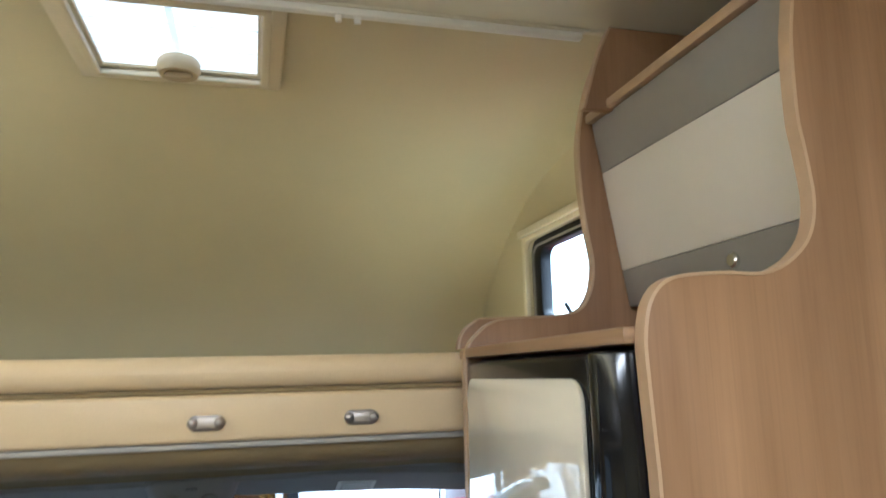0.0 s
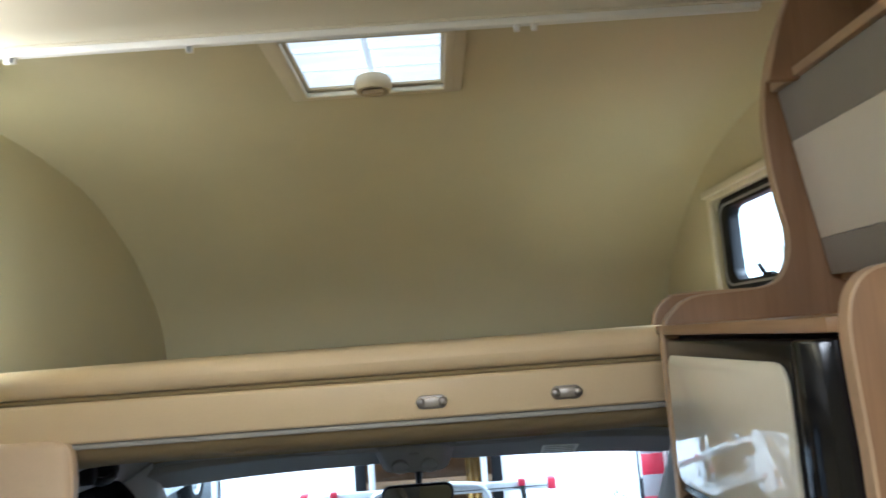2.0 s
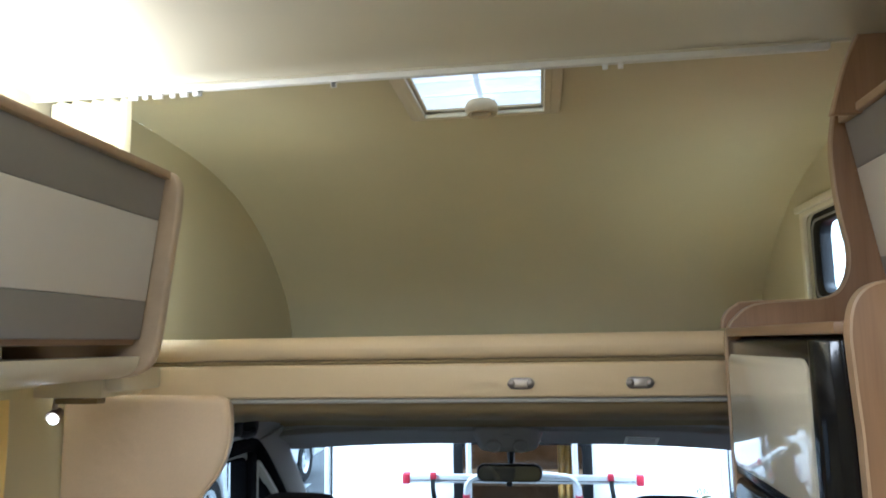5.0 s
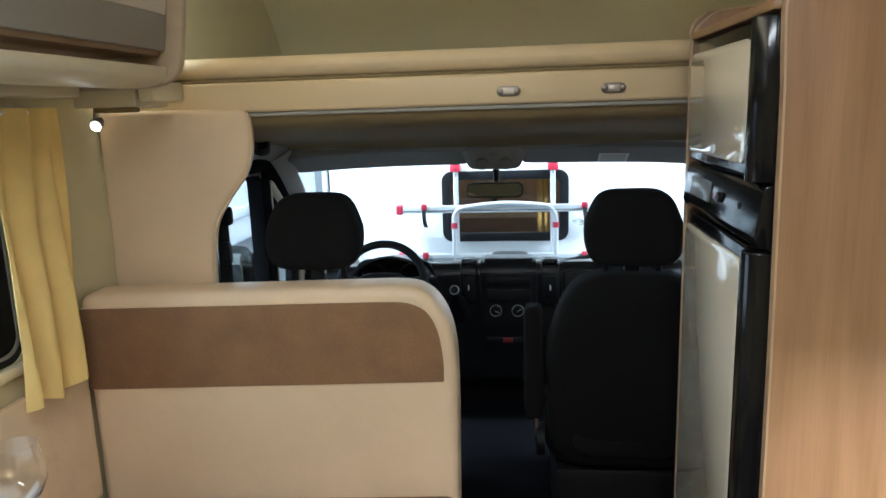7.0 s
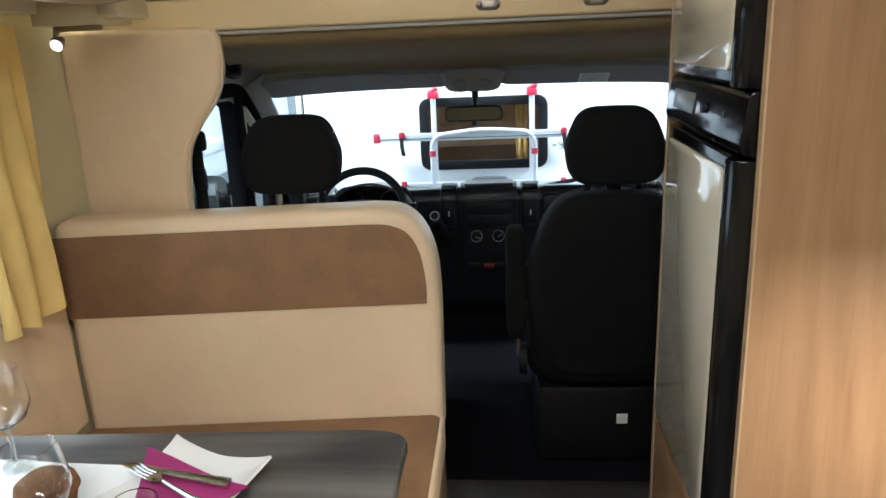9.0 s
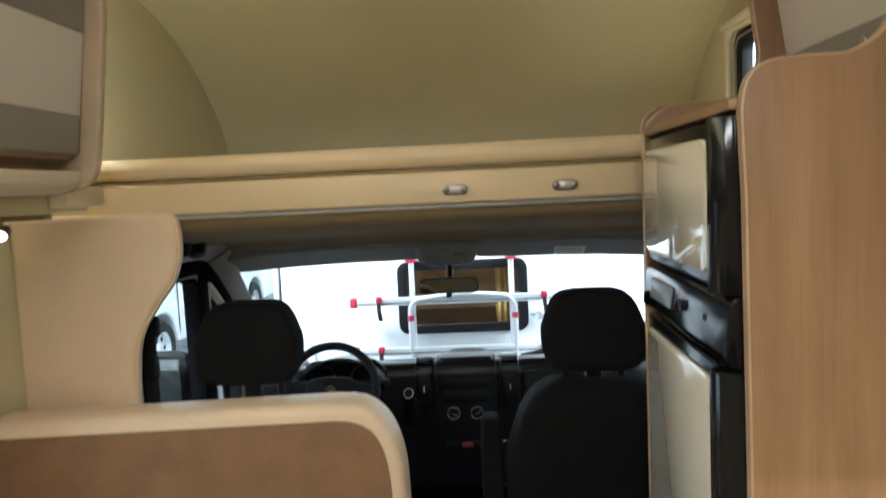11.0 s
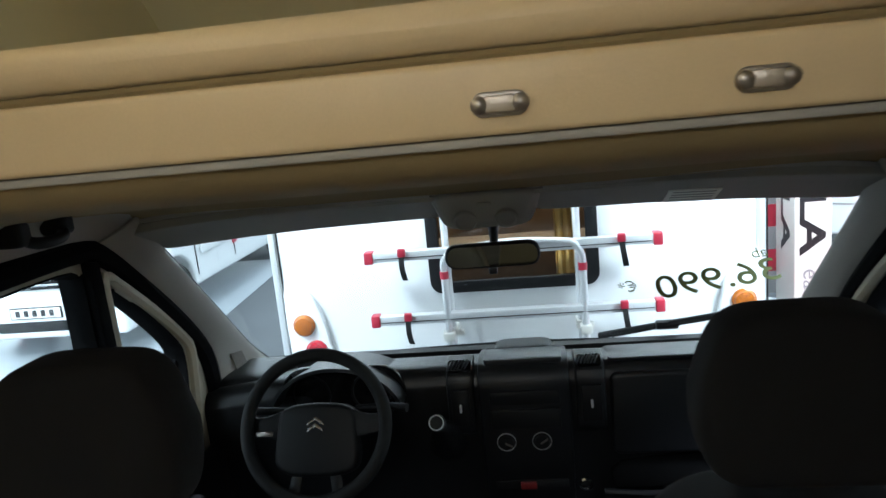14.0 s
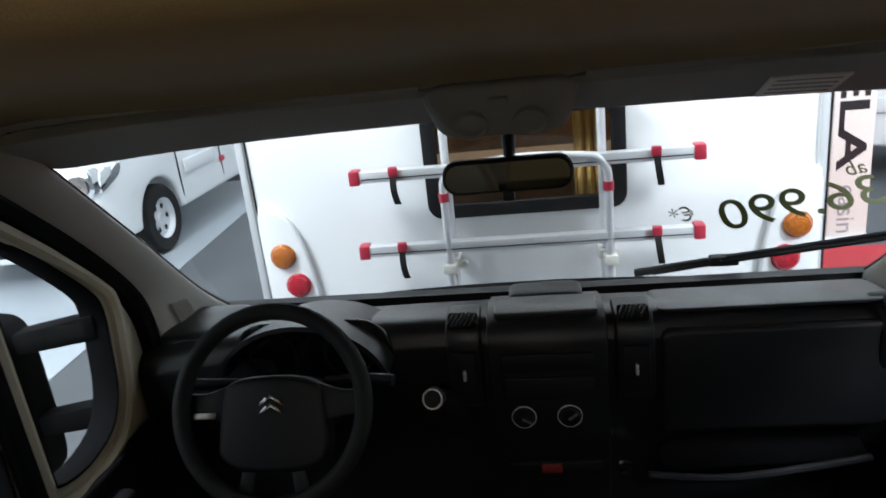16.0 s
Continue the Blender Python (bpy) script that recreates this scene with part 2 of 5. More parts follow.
def setting(name, bm, material, label="", category=""):
    o = finish(name, bm, material)
    ORIGIN[o] = Vector((0, 0, 0))
    return tagged(o, label, category, kind="structure")


def bevelled(bm, width, segments=2):
    if width:
        es = [e for e in bm.edges if len(e.link_faces) == 2 and e.calc_face_angle(0) > 0.6]
        bmesh.ops.bevel(bm, geom=es, offset=width, segments=segments, profile=0.5, affect="EDGES", clamp_overlap=True)
    return bm


def box(lo, hi, bevel=0.0, segments=2, bm=None):
    own = bmesh.new()
    bmesh.ops.create_cube(own, size=1)
    for v in own.verts:
        v.co = [lo[i] + (v.co[i] + 0.5) * (hi[i] - lo[i]) for i in range(3)]
    bevelled(own, bevel, segments)
    return join(bm, own)


def join(bm, own):
    if bm is None:
        return own
    me = bpy.data.meshes.new("piece")
    own.to_mesh(me)
    own.free()
    bm.from_mesh(me)
    bpy.data.meshes.remove(me)
    return bm


def moved(bm, m):
    bmesh.ops.transform(bm, matrix=m, verts=bm.verts[:])
    return bm


def slab(outline, axis, a, b, bevel=0.0, segments=2, bm=None, holes=()):
    """A flat outline, given in the two other axes in order, made solid between a and b along axis; holes go through."""
    own = bmesh.new()
    i = "xyz".index(axis)

    def put(p, d):
        c = list(p)
        c.insert(i, d)
        return own.verts.new(c)
    loops = [outline, *holes]
    if not holes:
        f = own.faces.new([put(p, a) for p in outline])
        faces = [f]
    else:
        es = []
        for lp in loops:
            vs = [put(p, a) for p in lp]
            es += [own.edges.new((vs[k], vs[(k + 1) % len(vs)])) for k in range(len(vs))]
        n = [0, 0, 0]
        n[i] = 1
        bmesh.ops.triangle_fill(own, use_beauty=True, edges=es, normal=n)
        faces = own.faces[:]
    r = bmesh.ops.extrude_face_region(own, geom=faces)
    vec = [0, 0, 0]
    vec[i] = b - a
    bmesh.ops.translate(own, verts=[g for g in r["geom"] if isinstance(g, bmesh.types.BMVert)], vec=vec)
    bmesh.ops.recalc_face_normals(own, faces=own.faces[:])
    bevelled(own, bevel, segments)
    return join(bm, own)


def rrect(x0, z0, x1, z1, r, n=5):
    pts = []
    for cx, cz, a0 in ((x1 - r, z1 - r, 0), (x0 + r, z1 - r, 90), (x0 + r, z0 + r, 180), (x1 - r, z0 + r, 270)):
        for k in range(n + 1):
            a = radians(a0 + 90 * k / n)
            pts.append((cx + r * math.cos(a), cz + r * math.sin(a)))
    return pts


def smooth_line(pts, n=5):
    """A rounder line through the points."""
    out = []
    for k in range(len(pts) - 1):
        p0, p1, p2, p3 = pts[max(k - 1, 0)], pts[k], pts[k + 1], pts[min(k + 2, len(pts) - 1)]
        for j in range(n):
            t = j / n
            out.append(tuple(0.5 * (2 * b + (c - a) * t + (2 * a - 5 * b + 4 * c - d) * t * t + (3 * b - a - 3 * c + d) * t ** 3)
                             for a, b, c, d in zip(p0, p1, p2, p3)))
    out.append(tuple(pts[-1]))
    return out


def tube(path, r, sides=10, bm=None, closed=False, flat=1.0):
    """A rod of radius r (or a radius a point) along the path."""
    own = bmesh.new()
    ps = [Vector(p) for p in path]
    rings, last = [], None
    for k, p in enumerate(ps):
        if closed:
            d = ps[(k + 1) % len(ps)] - ps[k - 1]
        else:
            d = ps[min(k + 1, len(ps) - 1)] - ps[max(k - 1, 0)]
        d.normalize()
        if last is None:
            u = d.orthogonal().normalized()
        else:
            u = (last - d * last.dot(d)).normalized()
        last = u
        w = d.cross(u)
        rr = r[k] if isinstance(r, (list, tuple)) else r
        rings.append([own.verts.new(p + rr * (math.cos(2 * math.pi * s / sides) * u + flat * math.sin(2 * math.pi * s / sides) * w)) for s in range(sides)])
    for k in range(len(rings) if closed else len(rings) - 1):
        a, b = rings[k], rings[(k + 1) % len(rings)]
        for s in range(sides):
            own.faces.new((a[s], a[(s + 1) % sides], b[(s + 1) % sides], b[s]))
    if not closed:
        own.faces.new(rings[0])
        own.faces.new(rings[-1])
    return join(bm, own)


def lathe(profile, m=None, sides=28, bm=None):
    """Turns (radius, height) rows round the z axis, then places the result by m."""
    own = bmesh.new()
    rings = []
    for r, z in profile:
        rings.append([own.verts.new((max(r, 1e-4) * math.cos(2 * math.pi * s / sides), max(r, 1e-4) * math.sin(2 * math.pi * s / sides), z)) for s in range(sides)])
    for a, b in zip(rings, rings[1:]):
        for s in range(sides):
            own.faces.new((a[s], a[(s + 1) % sides], b[(s + 1) % sides], b[s]))
    bmesh.ops.remove_doubles(own, verts=own.verts[:], dist=2e-4)
    if m is not None:
        moved(own, m)
    return join(bm, own)


def sheet(fn, nu, nv, thick=0.0, bm=None):
    """A surface fn(u, v) over the unit square, made solid when thick is given."""
    own = bmesh.new()
    g = [[own.verts.new(fn(i / nu, j / nv)) for j in range(nv + 1)] for i in range(nu + 1)]
    for i in range(nu):
        for j in range(nv):
            own.faces.new((g[i][j], g[i + 1][j], g[i + 1][j + 1], g[i][j + 1]))
    if thick:
        bmesh.ops.recalc_face_normals(own, faces=own.faces[:])
        bmesh.ops.solidify(own, geom=own.faces[:], thickness=thick)
    return join(bm, own)


def soft_box(lo, hi, power=5.0, n=14, bm=None):
    """A cushion-like block: a box with generously rounded edges."""
    own = bmesh.new()
    bmesh.ops.create_cube(own, size=2)
    bmesh.ops.subdivide_edges(own, edges=own.edges[:], cuts=n, use_grid_fill=True)
    for v in own.verts:
        c = v.co
        s = (abs(c.x) ** power + abs(c.y) ** power + abs(c.z) ** power) ** (1 / power)
        c = c / s
        v.co = [(lo[i] + hi[i]) / 2 + c[i] * (hi[i] - lo[i]) / 2 for i in range(3)]
    return join(bm, own)


def letters(body, size, m, depth=0.001, weight=0.0):
    """Text in the built-in font as a mesh, standing in the plane x-z of m, centred."""
    c = bpy.data.curves.new("lettering", "FONT")
    c.offset = weight
    c.body, c.size, c.extrude, c.align_x, c.align_y = body, size, depth, "CENTER", "CENTER"
    o = bpy.data.objects.new("lettering", c)
    scene.collection.objects.link(o)
    me = bpy.data.meshes.new_from_object(o.evaluated_get(bpy.context.evaluated_depsgraph_get()))
    bpy.data.objects.remove(o)
    bm = bmesh.new()
    bm.from_mesh(me)
    bpy.data.meshes.remove(me)
    return moved(bm, m @ pose(0, 0, 0, 90))

# ---- the motorhome's shell ----
LEFT, RIGHT, BACK, RAIL, ROOF = -1.28, 0.95, -2.3, 1.17, 2.20
ARC = smooth_line([(1.17, 2.275), (1.60, 2.275), (2.05, 2.25), (2.40, 2.175), (2.68, 2.04), (2.84, 1.92), (2.99, 1.77), (3.06, 1.60), (3.08, 1.40)], 4)
setting("floor", box((LEFT - 0.04, BACK, -0.05), (RIGHT + 0.04, 1.42, 0)), FLOOR, "dark oak vinyl floor of the living area", "floor")
WIN_L = rrect(0.06, 0.86, 0.945, 1.44, 0.07)
WIN_R = rrect(1.62, 1.685, 2.40, 2.02, 0.05)
side = [(BACK, 0), (1.36, 0), (1.36, 1.40), (3.08, 1.40)] + ARC[::-1][1:] + [(RAIL, ROOF), (BACK, ROOF)]
setting("wall_left", slab(side, "x", LEFT - 0.035, LEFT, holes=[WIN_L]), LINING, "olive cream lined side wall with window", "wall")
setting("wall_right", slab(side, "x", RIGHT, RIGHT + 0.035, holes=[WIN_R]), LINING, "olive cream lined side wall with alcove window", "wall")
setting("wall_back", box((LEFT, BACK - 0.04, 0), (RIGHT, BACK, ROOF)), LINING, "plain cream rear partition wall", "wall")
setting("ceiling", box((LEFT, BACK, ROOF), (RIGHT, RAIL - 0.012, ROOF + 0.04)), CEILING, "smooth cream ceiling of the living area", "ceiling")
SKY = (-0.365, 1.315, -0.022, 1.645)


def alcove_ceiling():
    bm = bmesh.new()
    xs = [LEFT, SKY[0], SKY[2], RIGHT]
    line = [p for p in ARC if p[0] < SKY[1] - 0.03] + [(SKY[1], 2.276)] + [(1.50, 2.276), (SKY[3], 2.274)] + [p for p in ARC if p[0] > SKY[3] + 0.03]
    rows = [[bm.verts.new((x, y, z)) for x in xs] for y, z in line]
    for a, b in zip(rows, rows[1:]):
        for k in range(3):
            if k == 1 and a[0].co.y > SKY[1] - 0.001 and b[0].co.y < SKY[3] + 0.001:
                continue
            bm.faces.new((a[k], a[k + 1], b[k + 1], b[k]))
    bmesh.ops.recalc_face_normals(bm, faces=bm.faces[:])
    if bm.faces[0].normal.z < 0:
        bmesh.ops.reverse_faces(bm, faces=bm.faces[:])
    r = bmesh.ops.extrude_face_region(bm, geom=bm.faces[:])
    bmesh.ops.translate(bm, verts=[g for g in r["geom"] if isinstance(g, bmesh.types.BMVert)], vec=(0, 0.004, 0.035))
    return bm


setting("ceiling_alcove", alcove_ceiling(), LINING, "curved olive cream lining over the alcove bed", "ceiling")
setting("trim_ceiling_step", box((LEFT, RAIL - 0.010, ROOF - 0.004), (RIGHT, RAIL + 0.002, 2.31)), CEILING, "cream edge where the ceiling steps up", "trim")


# ---- alcove skylight ----
def skylight():
    x0, y0, x1, y1 = SKY
    t = thing("roof_skylight", (-0.194, 1.48, 2.24), "cream framed roof skylight with a pleated milky dome", "skylight")

    def ring(a, b, z0, z1, bev):
        o = [(x0 - a, y0 - a), (x1 + a, y0 - a), (x1 + a, y1 + a), (x0 - a, y1 + a)]
        i = [(x0 + b, y0 + b), (x1 - b, y0 + b), (x1 - b, y1 - b), (x0 + b, y1 - b)]
        return slab(o, "z", z0, z1, bev, holes=[i])
    part("frame", ring(0.052, -0.012, 2.245, 2.274, 0.006), WHITE_CREAM, t)
    part("inner_frame", ring(0.012, 0.004, 2.255, 2.36, 0.003), WHITE_CREAM, t)
    part("lip", ring(0.024, -0.004, 2.237, 2.252, 0.004), WHITE_CREAM, t)
    p = sheet(lambda u, v: (x0 + (x1 - x0) * u, y0 + (y1 - y0) * v, 2.266 + 0.0012 * math.sin(v * 44) + 0.008 * math.sin(math.pi * u) * math.sin(math.pi * v)), 10, 60, 0.003)
    part("dome", p, DAYLIGHT, t, "milky white dome that glows in place of daylight")
    for k in (0.33, 0.66):
        part("pleat_bar", box((x0, y0 + (y1 - y0) * k - 0.0025, 2.2600), (x1, y0 + (y1 - y0) * k + 0.0025, 2.2645), 0.001), GLOWBAR, t)
    part("centre_bar", box((-0.202, y0, 2.2590), (-0.186, y1, 2.2640), 0.001), GLOWBAR, t)
    k = part("knob", lathe([(0, -0.024), (0.026, -0.024), (0.031, -0.036), (0.041, -0.036), (0.047, -0.026), (0.047, -0.010), (0.041, 0), (0, 0)], pose(-0.194, 1.575, 2.252)), KNOB, t, "round cream crank knob")
    part("knob_grip", box((-0.222, 1.572, 2.210), (-0.166, 1.586, 2.224), 0.004), KNOB, k)
    part("knob_mount", box((-0.229, 1.58, 2.25), (-0.159, 1.645, 2.262), 0.006), WHITE_CREAM, t)


KNOB = mat("tan_moulded_plastic", (0.50, 0.40, 0.24), 0.4, vary=0.06, bump=0.03)
# skylight bars glow faintly, for daylight shining through them
GLOWBAR = mat("pale_glow_bar", (0.74, 0.82, 0.86), 0.4, bump=0, emission=0.66)
WHITE_CREAM = mat("cream_moulded_plastic", (0.70, 0.62, 0.44), 0.35, vary=0.04, bump=0.03)
skylight()


# ---- alcove bed ----
def alcove_bed():
    x0, x1, y0 = LEFT + 0.005, 0.40, 1.36
    t = thing("alcove_bed", (-0.45, y0, 1.43), "cream leatherette alcove bed over the cab", "bed")
    part("mattress", box((x0, y0 - 0.004, 1.532), (RIGHT - 0.01, 3.02, 1.592), 0.034, 5), BEDCREAM, t)
    b = part("front_board", box((x0, y0, 1.440), (x1, y0 + 0.03, 1.523), 0.008, 3), BEDCREAM, t, "padded cream front board")
    part("edge_profile", box((x0, y0 + 0.006, 1.428), (x1, y0 + 0.05, 1.4385), 0.003), GREYTRIM, t, "grey profile under the board")
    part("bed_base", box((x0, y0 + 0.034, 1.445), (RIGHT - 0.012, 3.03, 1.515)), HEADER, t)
    part("piping", tube([(x0, y0 + 0.012, 1.5275), (x1, y0 + 0.012, 1.5275)], 0.006, 8), HEADER, t, "dark seam under the mattress")
    for x in (-0.099, 0.178):
        h = part("recess_handle", slab(rrect(x - 0.0315, 1.4600, x + 0.0315, 1.4875, 0.0135, 6), "y", y0 - 0.007, y0 + 0.004, 0.003), STEEL, b, "oval brushed nickel handle")
        part("handle_bar", box((x - 0.0165, y0 - 0.012, 1.4645), (x + 0.0165, y0 - 0.005, 1.4835), 0.003), NICKEL, h, "paler grip")
        for s in (-1, 1):
            part("handle_screw", lathe([(0, 0), (0.010, 0), (0.0095, 0.005), (0.006, 0.008), (0, 0.009)], pose(x + s * 0.0225, y0 - 0.006, 1.474, 90), 14), STEEL, h)


alcove_bed()

# ---- curtain rail across the alcove ----
rail = thing("curtain_rail", (-0.15, RAIL, 2.19), "thin white curtain rail with small gliders", "curtain rail")
part("track", box((LEFT, RAIL - 0.006, 2.183), (0.585, RAIL + 0.012, 2.198), 0.003), WHITE_PLASTIC, rail)
random.seed(4)
for k in range(16):
    x = random.choice((-1.0, -0.93, -0.86, -0.72, -0.5, 0.12)) + random.uniform(-0.03, 0.03)
    part("glider", box((x - 0.006, RAIL - 0.002, 2.170), (x + 0.006, RAIL + 0.006, 2.184), 0.002), WHITE_PLASTIC, rail)


def curtain(name, x0, x1, y0, y1, z0, z1, folds, depth, material, label, along):
    """Cloth with uneven hanging folds, gathered at the top."""
    def fn(u, v):
        w = depth * (0.55 + 0.45 * (1 - v)) * math.sin(folds * 2 * math.pi * u + 0.8 * math.sin(5 * u + 2 * v)) + 0.25 * depth * math.sin(17 * u + 5 * v)
        z = z0 + (z1 - z0) * v + 0.012 * math.sin(9 * u) * (1 - v)
        if along == "y":
            return (x0 + w, y0 + (y1 - y0) * u, z)
        return (x0 + (x1 - x0) * u, y0 + w, z)
    return single(name, sheet(fn, folds * 14, 24, 0.003), material, label, "curtain")


curtain("alcove_curtain", -1.24, -1.03, RAIL + 0.015, RAIL, 1.63, 2.18, 5, 0.022, SHEER, "cream alcove curtain drawn aside on its rail", "x")
curtain("window_curtain", -1.210, 0, 0.815, 1.058, 0.772, 1.465, 3, 0.024, YELLOW, "yellow window curtain hanging beside the bench", "y")
single("window_curtain_rail", tube([(-1.225, -0.1, 1.455), (-1.225, 1.07, 1.455)], 0.008), WHITE_PLASTIC, "thin white window curtain rail", "curtain rail")


# ---- windows of the living area ----
def van_window(name, x, outward, hole, label, wide=0.04):
    """A caravan window in a side wall at x: black rounded outer frame, tinted pane and a cream blind cassette inside."""
    ys, zs = [p[0] for p in hole], [p[1] for p in hole]
    y0, y1, z0, z1 = min(ys), max(ys), min(zs), max(zs)
    t = thing(name, (x, (y0 + y1) / 2, z0), label, "window", kind="structure")
    s = outward
    part("window_frame", slab(rrect(y0 + 0.001, z0 + 0.001, y1 - 0.001, z1 - 0.001, 0.055), "x", x + s * 0.008, x + s * 0.05, 0.004,
                              holes=[rrect(y0 + wide, z0 + 0.04, y1 - wide, z1 - 0.04, 0.045)]), BLACK, t)
    part("pane", slab(rrect(y0 + 0.03, z0 + 0.03, y1 - 0.03, z1 - 0.03, 0.045), "x", x + s * 0.03, x + s * 0.034), GLASS, t)
    part("seal", slab(rrect(y0 + 0.022, z0 + 0.022, y1 - 0.022, z1 - 0.022, 0.05), "x", x + s * 0.003, x + s * 0.0075,
                      holes=[rrect(y0 + 0.030, z0 + 0.030, y1 - 0.030, z1 - 0.030, 0.045)]), GREY, t, "grey seal line")
    part("blind_frame", slab(rrect(y0 - 0.022, z0 - 0.022, y1 + 0.022, z1 + 0.026, 0.012, 2), "x", x - s * 0.002, x - s * 0.02, 0.004,
                             holes=[rrect(y0 + 0.004, z0 + 0.004, y1 - 0.004, z1 - 0.004, 0.03)]), WHITE_CREAM, t)
    part("blind_cassette", box((min(x - s * 0.022, x - s * 0.040), y0 - 0.02, z1 + 0.010), (max(x - s * 0.022, x - s * 0.040), y1 + 0.016, z1 + 0.036), 0.005), WHITE_CREAM, t)
    for y in (y0 + 0.16, y1 - 0.33):
        c = part("catch", box((min(x + s * 0.002, x + s * 0.024), y - 0.03, z0 + 0.028), (max(x + s * 0.002, x + s * 0.024), y + 0.03, z0 + 0.048), 0.005), BLACK, t)
        part("catch_lever", tube([(x, y, z0 + 0.045), (x - s * 0.004, y + 0.025, z0 + 0.075)], 0.007), BLACK, c)


def stay_wire():
    # the alcove window's stay, a thin rod just outside the pane
    t = thing("aerial_wire", (RIGHT + 0.06, 2.05, 1.72), "thin dark stay wire outside the alcove window", "wire")
    part("rod", tube(smooth_line([(RIGHT + 0.062, 2.055, 1.70), (RIGHT + 0.060, 2.060, 1.80), (RIGHT + 0.062, 2.075, 1.885)], 4), 0.0016, 6), BLACK, t)
    part("clip", box((RIGHT + 0.051, 2.045, 1.692), (RIGHT + 0.066, 2.065, 1.704), 0.002), BLACK, t)


stay_wire()
van_window("window_1", RIGHT, 1, WIN_R, "black framed alcove window with cream blind frame", 0.085)
van_window("window_2", LEFT, -1, WIN_L, "black framed dinette window with cream blind frame", 0.115)


# ---- fridge column on the kitchen side ----
def side_panel(name, y0, y1, outline, label):
    t = thing(name, (0.66, (y0 + y1) / 2, 0), label, "cabinet panel")
    part("board", slab(outline, "y", y0, y1, 0.003), WALNUT, t)
    band = [p for p in outline if p[0] < 0.90 and p[1] > -0.01]
    part("edge_band", ribbon([(x - 0.0, z) for x, z in band], y0 - 0.0015, y1 + 0.0015), EDGE, t, "paler edge band")
    return t


def ribbon(line, y0, y1, thick=0.0025):
    """A thin band laid along the free edge of a board."""
    bm = bmesh.new()
    n = len(line)
    rows = []
    for k, (x, z) in enumerate(line):
        a, b = line[max(k - 1, 0)], line[min(k + 1, n - 1)]
        d = Vector((b[0] - a[0], b[1] - a[1])).normalized()
        nx, nz = -d.y, d.x
        if nx > 0.2:
            nx, nz = nx, nz
        rows.append([bm.verts.new((x + nx * s, y, z + nz * s)) for s, y in ((-0.001, y0), (thick, y0 + 0.001), (thick, y1 - 0.001), (-0.001, y1))])
    for a, b in zip(rows, rows[1:]):
        for k in range(4):
            bm.faces.new((a[k], a[(k + 1) % 4], b[(k + 1) % 4], b[k]))
    return bm


near = [(0.374, 0.0), (0.371, 1.0)] + smooth_line([(0.366, 1.45), (0.362, 1.54), (0.362, 1.585), (0.372, 1.622), (0.398, 1.643), (0.455, 1.649), (0.518, 1.651), (0.566, 1.682), (0.584, 1.728), (0.580, 1.79),
                    (0.575, 1.834), (0.578, 1.92), (0.588, 1.985), (0.622, 2.19)], 5)
side_panel("tall_cabinet_board", 0.636, 0.654, near + [(RIGHT - 0.002, 2.19), (RIGHT - 0.002, 0.0)], "tall walnut laminate side panel with a curved top")
far = [(0.349, 0.0), (0.349, 1.0)] + smooth_line([(0.349, 1.54), (0.350, 1.575), (0.358, 1.602), (0.374, 1.620), (0.398, 1.638), (0.44, 1.648), (0.56, 1.656), (0.600, 1.69), (0.613, 1.75), (0.604, 1.82),
                   (0.596, 1.90), (0.597, 2.0), (0.622, 2.11), (0.662, 2.20), (0.70, 2.27)], 5)
side_panel("tall_cabinet_board", 1.232, 1.250, far + [(RIGHT - 0.002, 2.27), (RIGHT - 0.002, 0.0)], "curved walnut end panel beside the alcove")
lobe = smooth_line([(0.366, 1.597), (0.374, 1.625), (0.40, 1.648), (0.45, 1.656), (0.80, 1.656)], 5)
t = thing("low_shelf_board", (0.6, 1.345, 1.58), "low rounded walnut board at the bed's end", "board")
part("board", slab(lobe + [(0.80, 1.597)], "y", 1.334, 1.352, 0.003), WALNUT, t)
part("edge_band", ribbon(lobe, 1.3325, 1.3535), EDGE, t)
single("fridge_top_shelf", box((0.347, 0.656, 1.577), (RIGHT - 0.004, 1.230, 1.595), 0.003), WALNUT_X, "walnut shelf above the fridge", "shelf")
single("bed_end_shelf", box((0.372, 1.252, 1.577), (RIGHT - 0.004, 1.352, 1.5945), 0.003), WALNUT_X, "walnut shelf end beside the bed", "shelf")
t = thing("cabinet_return_panel", (0.6, 1.394, 0), "tall walnut panel towards the cab", "cabinet panel")
part("board", box((0.408, 1.385, 0.0), (0.80, 1.403, 1.575), 0.003), WALNUT, t)
part("edge_band", box((0.4055, 1.384, 0.0), (0.408, 1.404, 1.574), 0.0008), EDGE, t, "paler edge band")
part("joint_block", box((0.404, 1.364, 1.168), (0.44, 1.3845, 1.188), 0.003), EDGE, t, "small wooden joint block")


